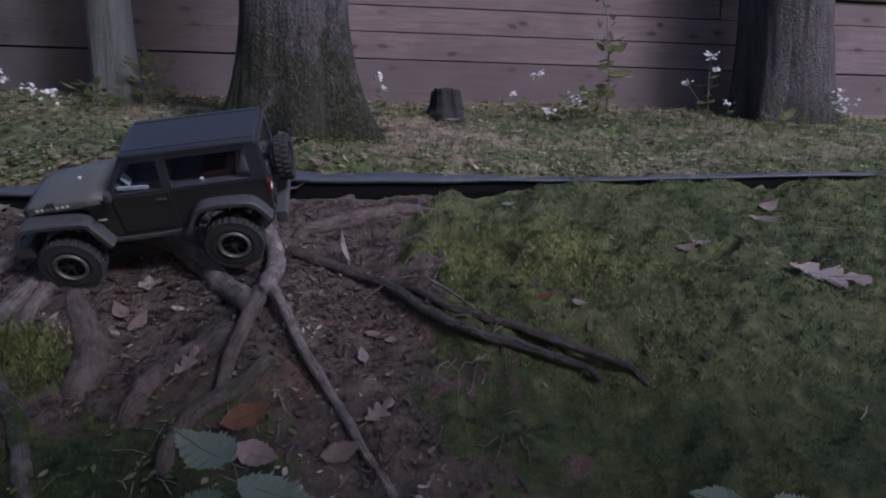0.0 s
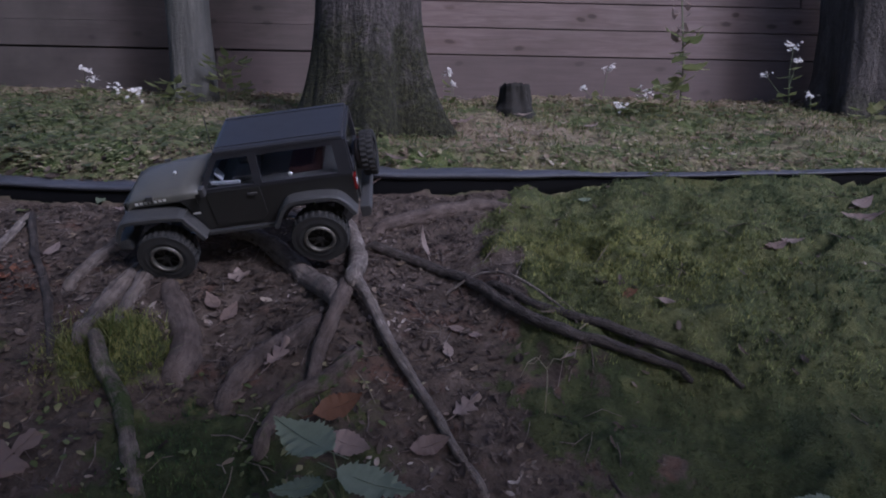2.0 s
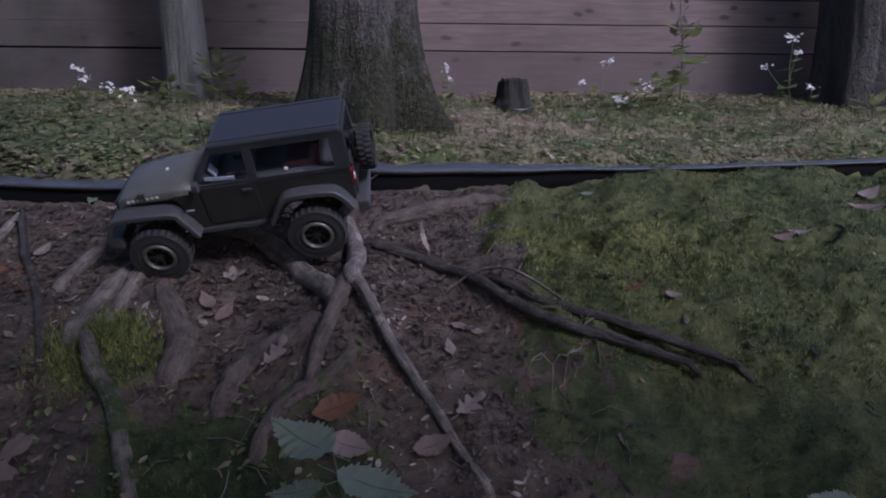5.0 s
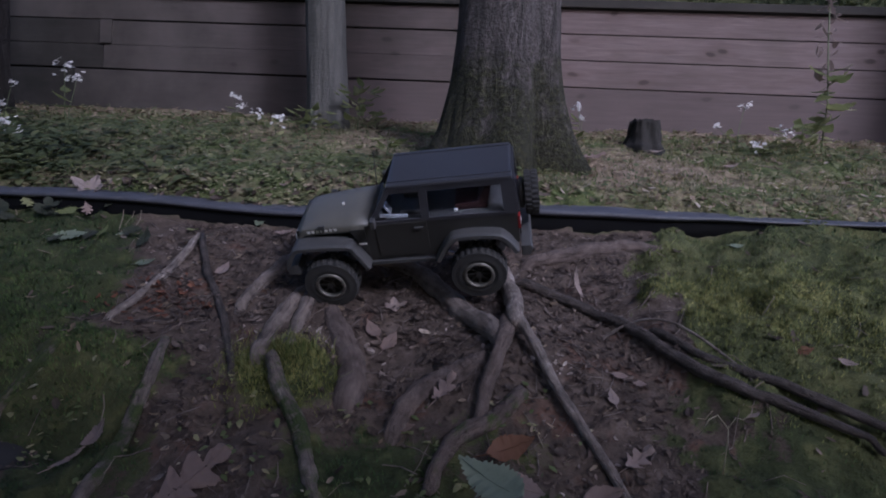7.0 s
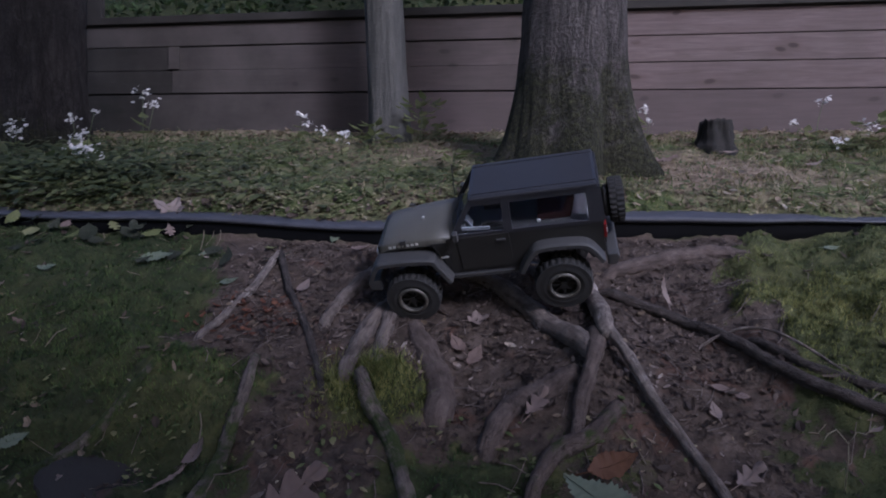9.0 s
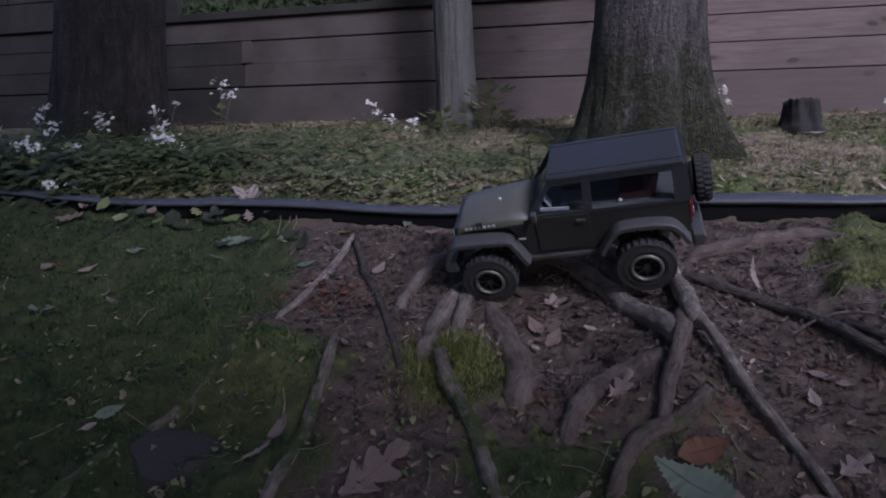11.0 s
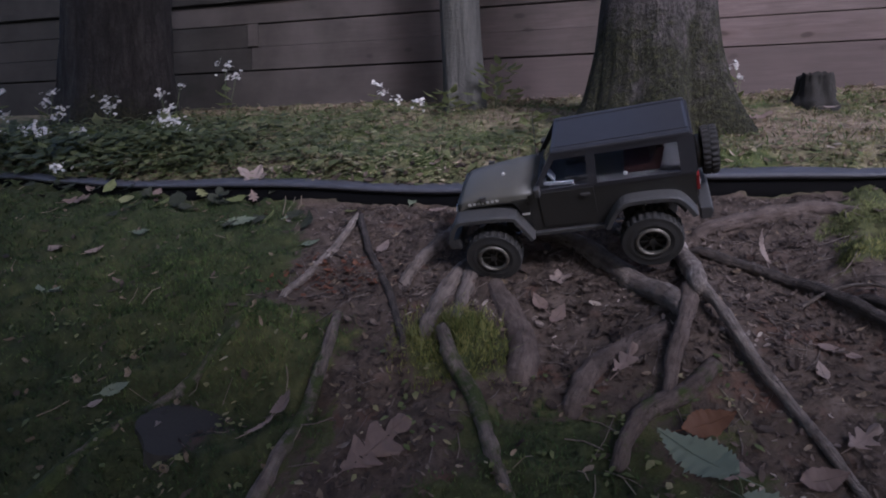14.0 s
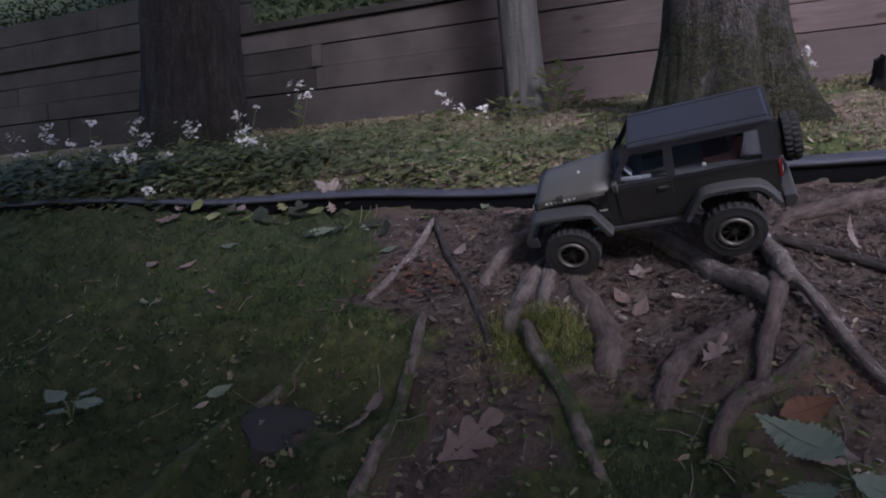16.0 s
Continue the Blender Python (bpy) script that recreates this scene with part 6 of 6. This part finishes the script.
def scatter_moss(n, x0, x1, y0, y1, keep, height, width, seed):
    """Fine single-bladed moss shoots, shaded like the cushion that they grow on."""
    rng = random.Random(seed)
    verts, faces, normals = [], [], []
    for _ in range(n):
        x, y = rng.uniform(x0, x1), rng.uniform(y0, y1)
        if rng.random() > keep(x, y):
            continue
        c = on(x, y, -0.001)
        h, a = height * rng.uniform(0.5, 1.3), rng.uniform(0, 2 * math.pi)
        dx, dy = math.cos(a), math.sin(a)
        w, k, r = width * rng.uniform(0.6, 1.3), len(verts), rng.uniform(0.2, 1.1)
        verts += [(c.x - dy * w, c.y + dx * w, c.z), (c.x + dy * w, c.y - dx * w, c.z), (c.x + dx * h * r, c.y + dy * h * r - 0.3 * h, c.z + h)]
        e = Vector((dx * h * r, dy * h * r - 0.3 * h, h))
        up = Vector((dy, -dx, 0)).cross(e)
        faces.append((k, k + 1, k + 2) if up.y * -0.87 + up.z * 0.5 > 0 else (k + 1, k, k + 2))
        normals += [tuple((cushion(round(x / 0.02), round(y / 0.02)) + Vector((rng.gauss(0, 0.16), rng.gauss(0, 0.16), 0))).normalized())] * 3
    return verts, faces, normals


def greener(x, y):
    """Where the yellow-green moss of the mound turns deep green."""
    return min(1.0, smooth(0.55, 0.95, x - 0.25 * (y - 0.6) + 0.25 * noise.noise(Vector((x * 4, y * 5, 30)))) + 0.8 * smooth(0.84, 0.94, y))


def moss_cover(label, shoots, material):
    ob = stuff("moss", label, "moss", shoots[0], shoots[1], material)
    ob.data.polygons.foreach_set("use_smooth", [True] * len(ob.data.polygons))
    ob.data.normals_split_custom_set_from_vertices(shoots[2])


moss_cover("yellow-green moss shoots on the mound", scatter_moss(95000, 0.0, 1.5, 0.2, 1.1, lambda x, y: mossy(x, y) * (1 - greener(x, y)) if y > root_line(x) else 0.0, 0.0095, 0.0017, 71), M_MOSS)
moss_cover("deep green moss shoots on the far side of the mound", scatter_moss(75000, 0.3, 2.0, 0.2, 1.15, lambda x, y: mossy(x, y) * greener(x, y) if y > root_line(x) else 0.0, 0.0105, 0.0017, 69), M_MOSS_GREEN)
moss_cover("bright yellow-green moss on the shoulder of the mound", scatter_moss(60000, 0.05, 0.95, 0.34, 0.92, lambda x, y: mossy(x, y) * hump(x, y, 0.36, 0.64, 0.26, 0.13, 1.1) if y > root_line(x) else 0.0, 0.010, 0.0017, 70), M_MOSS_BRIGHT)
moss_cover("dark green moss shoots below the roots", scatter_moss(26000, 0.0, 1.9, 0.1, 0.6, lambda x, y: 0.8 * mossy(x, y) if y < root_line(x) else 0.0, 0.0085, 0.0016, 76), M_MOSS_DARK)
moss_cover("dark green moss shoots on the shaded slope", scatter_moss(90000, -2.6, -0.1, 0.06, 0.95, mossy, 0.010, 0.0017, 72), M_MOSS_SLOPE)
stuff("grass_tuft", "bright green grass tuft on a root", "grass", *scatter_shoots(700, -0.68, -0.47, 0.36, 0.50, lambda x, y: hump(x, y, -0.575, 0.43, 0.07, 0.045, 1.0), 0.034, 0.0010, 73, 2.8), M_TUFT)
moss_cover("bright cushion of moss on a root", scatter_moss(9000, -0.70, -0.44, 0.35, 0.52, lambda x, y: hump(x, y, -0.57, 0.435, 0.085, 0.05, 1.3), 0.013, 0.0015, 77), M_MOSS_BRIGHT)
moss_cover("green cushion of moss on the ledge", scatter_moss(30000, -1.7, -0.7, 0.32, 0.75, lambda x, y: mossy(x, y) * (hump(x, y, -0.97, 0.44, 0.22, 0.075, 1.2) + hump(x, y, -1.25, 0.55, 0.3, 0.12, 0.55)), 0.011, 0.0015, 78), M_MOSS_LEDGE)
stuff("grass", "thin green grass blades on the turf", "grass", *scatter_shoots(9000, -3.2, 2.5, 0.98, 2.5, lambda x, y: 1.0 if y > edge_y(x) + 0.025 else 0, 0.016, 0.0014, 74, 2.4), M_GRASS)


def strawy(x, y):
    return max(0.0, bare_patch(x, y) * 0.7 + 0.8 * noise.noise(Vector((x * 5, y * 6, 33))) * smooth(-0.6, 0.3, x) + 0.05) if y > edge_y(x) + 0.03 else 0.0


def short_turf(x, y):
    """Mossy turf right of the large tree, thin on the trodden patches."""
    if y < edge_y(x) + 0.03:
        return 0.0
    n = 0.45 + 1.3 * noise.noise(Vector((x * 5, y * 7, 17))) + 0.5 * noise.noise(Vector((x * 17, y * 21, 18)))
    return max(0.0, n - 0.5 * bare_patch(x, y)) * smooth(-0.9, 0.2, x)


stuff("dry_grass", "straw-coloured dry grass beside the tree", "grass", *scatter_shoots(16000, -1.3, 2.2, 1.04, 2.4, strawy, 0.013, 0.0015, 75, 4.5), M_STRAW)
M_TURF_MOSS = leafy("turf_moss", [(0.0, (0.060, 0.068, 0.026)), (0.4, (0.145, 0.15, 0.056)), (0.75, (0.25, 0.235, 0.095)), (1.0, (0.38, 0.33, 0.17))], 0.75)
moss_cover("short mossy turf in front of the wall", scatter_moss(70000, -2.4, 2.3, 1.0, 2.5, short_turf, 0.013, 0.0022, 79), M_TURF_MOSS)


def scatter_weeds(n, x0, x1, y0, y1, keep, seed, lo, hi, up):
    """Small flat weed leaves in loose layers."""
    rng = random.Random(seed)
    verts, faces = [], []
    for _ in range(n):
        x, y = rng.uniform(x0, x1), rng.uniform(y0, y1)
        if rng.random() > keep(x, y):
            continue
        c = on(x, y, rng.uniform(0.003, up))
        ln = rng.uniform(lo, hi)
        a = rng.uniform(0, 2 * math.pi)
        d = Vector((math.cos(a), math.sin(a), 0.32 * math.sin(a) + rng.uniform(-0.22, 0.28))).normalized()
        s = Vector((-d.y, d.x, 0.32 * d.x + rng.uniform(-0.3, 0.3))).normalized() * ln * rng.uniform(0.22, 0.36)
        b = Vector((0, 0, ln * rng.uniform(0.02, 0.15)))
        k = len(verts)
        verts += [tuple(c), tuple(c + d * ln * 0.35 - s), tuple(c + d * ln * 0.4 + b * 0.3), tuple(c + d * ln * 0.35 + s), tuple(c + d * ln * 0.75 - s * 0.6 - b), tuple(c + d * ln * 0.75 + s * 0.6 - b), tuple(c + d * ln - b * 2)]
        faces += [(k, k + 1, k + 2), (k, k + 2, k + 3), (k + 1, k + 4, k + 2), (k + 2, k + 5, k + 3), (k + 2, k + 4, k + 6), (k + 2, k + 6, k + 5)]
    return verts, faces


def turfy(x, y):
    if y < edge_y(x) + 0.022:
        return 0.0
    n = 0.30 + 1.5 * noise.noise(Vector((x * 4, y * 5, 9))) + 0.6 * noise.noise(Vector((x * 13, y * 15, 4)))
    return max(0.03, n) * (1 - 0.9 * min(1, bare_patch(x, y))) * (1 - 0.5 * smooth(0.1, 0.7, x))


def fresh(x, y):
    """Where broad fresh weeds grow: left of the large tree, and in loose patches."""
    if y < edge_y(x) + 0.04:
        return 0.0
    n = noise.noise(Vector((x * 3.3, y * 3.3, 14)))
    return hump(x, y, -0.62, 1.28, 0.28, 0.2, 0.9) + smooth(-0.75, -1.2, x) * max(0.0, 0.6 + 1.1 * n) * smooth(2.1, 1.6, y) + 0.5 * max(0.0, n - 0.15) + hump(x, y, 0.95, 1.8, 0.25, 0.15, 0.6)


stuff("ground_weeds", "low green weed leaves covering the turf", "weeds", *scatter_weeds(22000, -3.3, 2.5, 0.95, 2.52, turfy, 81, 0.008, 0.026, 0.020), M_WEED)
stuff("leaf_litter", "pale crumbled leaves along the top of the edging", "leaf litter", *scatter_litter(2600, -2.2, 2.0, 0.97, 1.3, lambda x, y: (0.8 - 0.55 * smooth(-0.4, -1.0, x)) * smooth(0.2, 0.04, y - edge_y(x)) if y > edge_y(x) + 0.02 else 0, 68, 0.008, 0.028), M_TURF_LITTER)
stuff("ground_weeds", "small tangled weeds along the top of the edging", "weeds", *scatter_weeds(22000, -3.0, 2.2, 0.95, 1.32, lambda x, y: smooth(0.22, 0.05, y - edge_y(x)) * (0.75 + 0.6 * noise.noise(Vector((x * 7, y * 7, 21)))) * (1 - 0.6 * smooth(-0.5, 0.1, x)) if y > edge_y(x) + 0.02 else 0, 84, 0.008, 0.022, 0.022), M_WEED)
stuff("ground_weeds", "fresh green weeds in the turf", "weeds", *scatter_weeds(16000, -3.3, 1.9, 0.95, 2.4, fresh, 85, 0.014, 0.046, 0.045), M_WEED_GREEN)
stuff("ground_weeds", "dense dark green weeds below the asters", "weeds", *scatter_weeds(5000, -3.4, -1.2, 0.98, 1.5, lambda x, y: smooth(-1.3, -1.9, x) if y > edge_y(x) - 0.03 - 0.04 * smooth(-1.5, -1.9, x) else 0, 82, 0.02, 0.055, 0.09), M_WEED_DARK)
stuff("creeper_leaves", "tiny round creeper leaves at the foot of the bank", "weeds", *scatter_weeds(3000, -1.9, 0.0, 0.05, 0.40, lambda x, y: 1.1 * max(0, noise.noise(Vector((x * 9, y * 9, 2)))) + 0.06, 83, 0.008, 0.02, 0.012), M_WEED)


def hedge(n, x0, x1, seed):
    rng = random.Random(seed)
    verts, faces = [], []
    for _ in range(n):
        x = rng.uniform(x0, x1)
        y = rng.uniform(2.75, 4.0)
        z = ground(x, y) + rng.random() ** 1.6 * 0.5 * (0.6 + 0.6 * noise.noise(Vector((x, y, 0))))
        c = Vector((x, y, z))
        d = Vector((rng.gauss(0, 1), rng.gauss(0, 1), rng.gauss(0, 0.7))).normalized() * rng.uniform(0.012, 0.035)
        s = d.cross(Vector((rng.gauss(0, 1), rng.gauss(0, 1), rng.gauss(0, 1)))).normalized() * rng.uniform(0.008, 0.018)
        k = len(verts)
        verts += [tuple(c - d), tuple(c + s), tuple(c + d), tuple(c - s)]
        faces += [(k, k + 1, k + 2), (k, k + 2, k + 3)]
    return verts, faces


stuff("hedge", "dark undergrowth on the bank behind the wall", "undergrowth", *hedge(11000, -8, -0.3, 91), M_HEDGE)
stuff("hedge", "fresh green undergrowth on the bank behind the wall", "undergrowth", *hedge(12000, -0.3, 6.5, 92), M_WEED_GREEN)
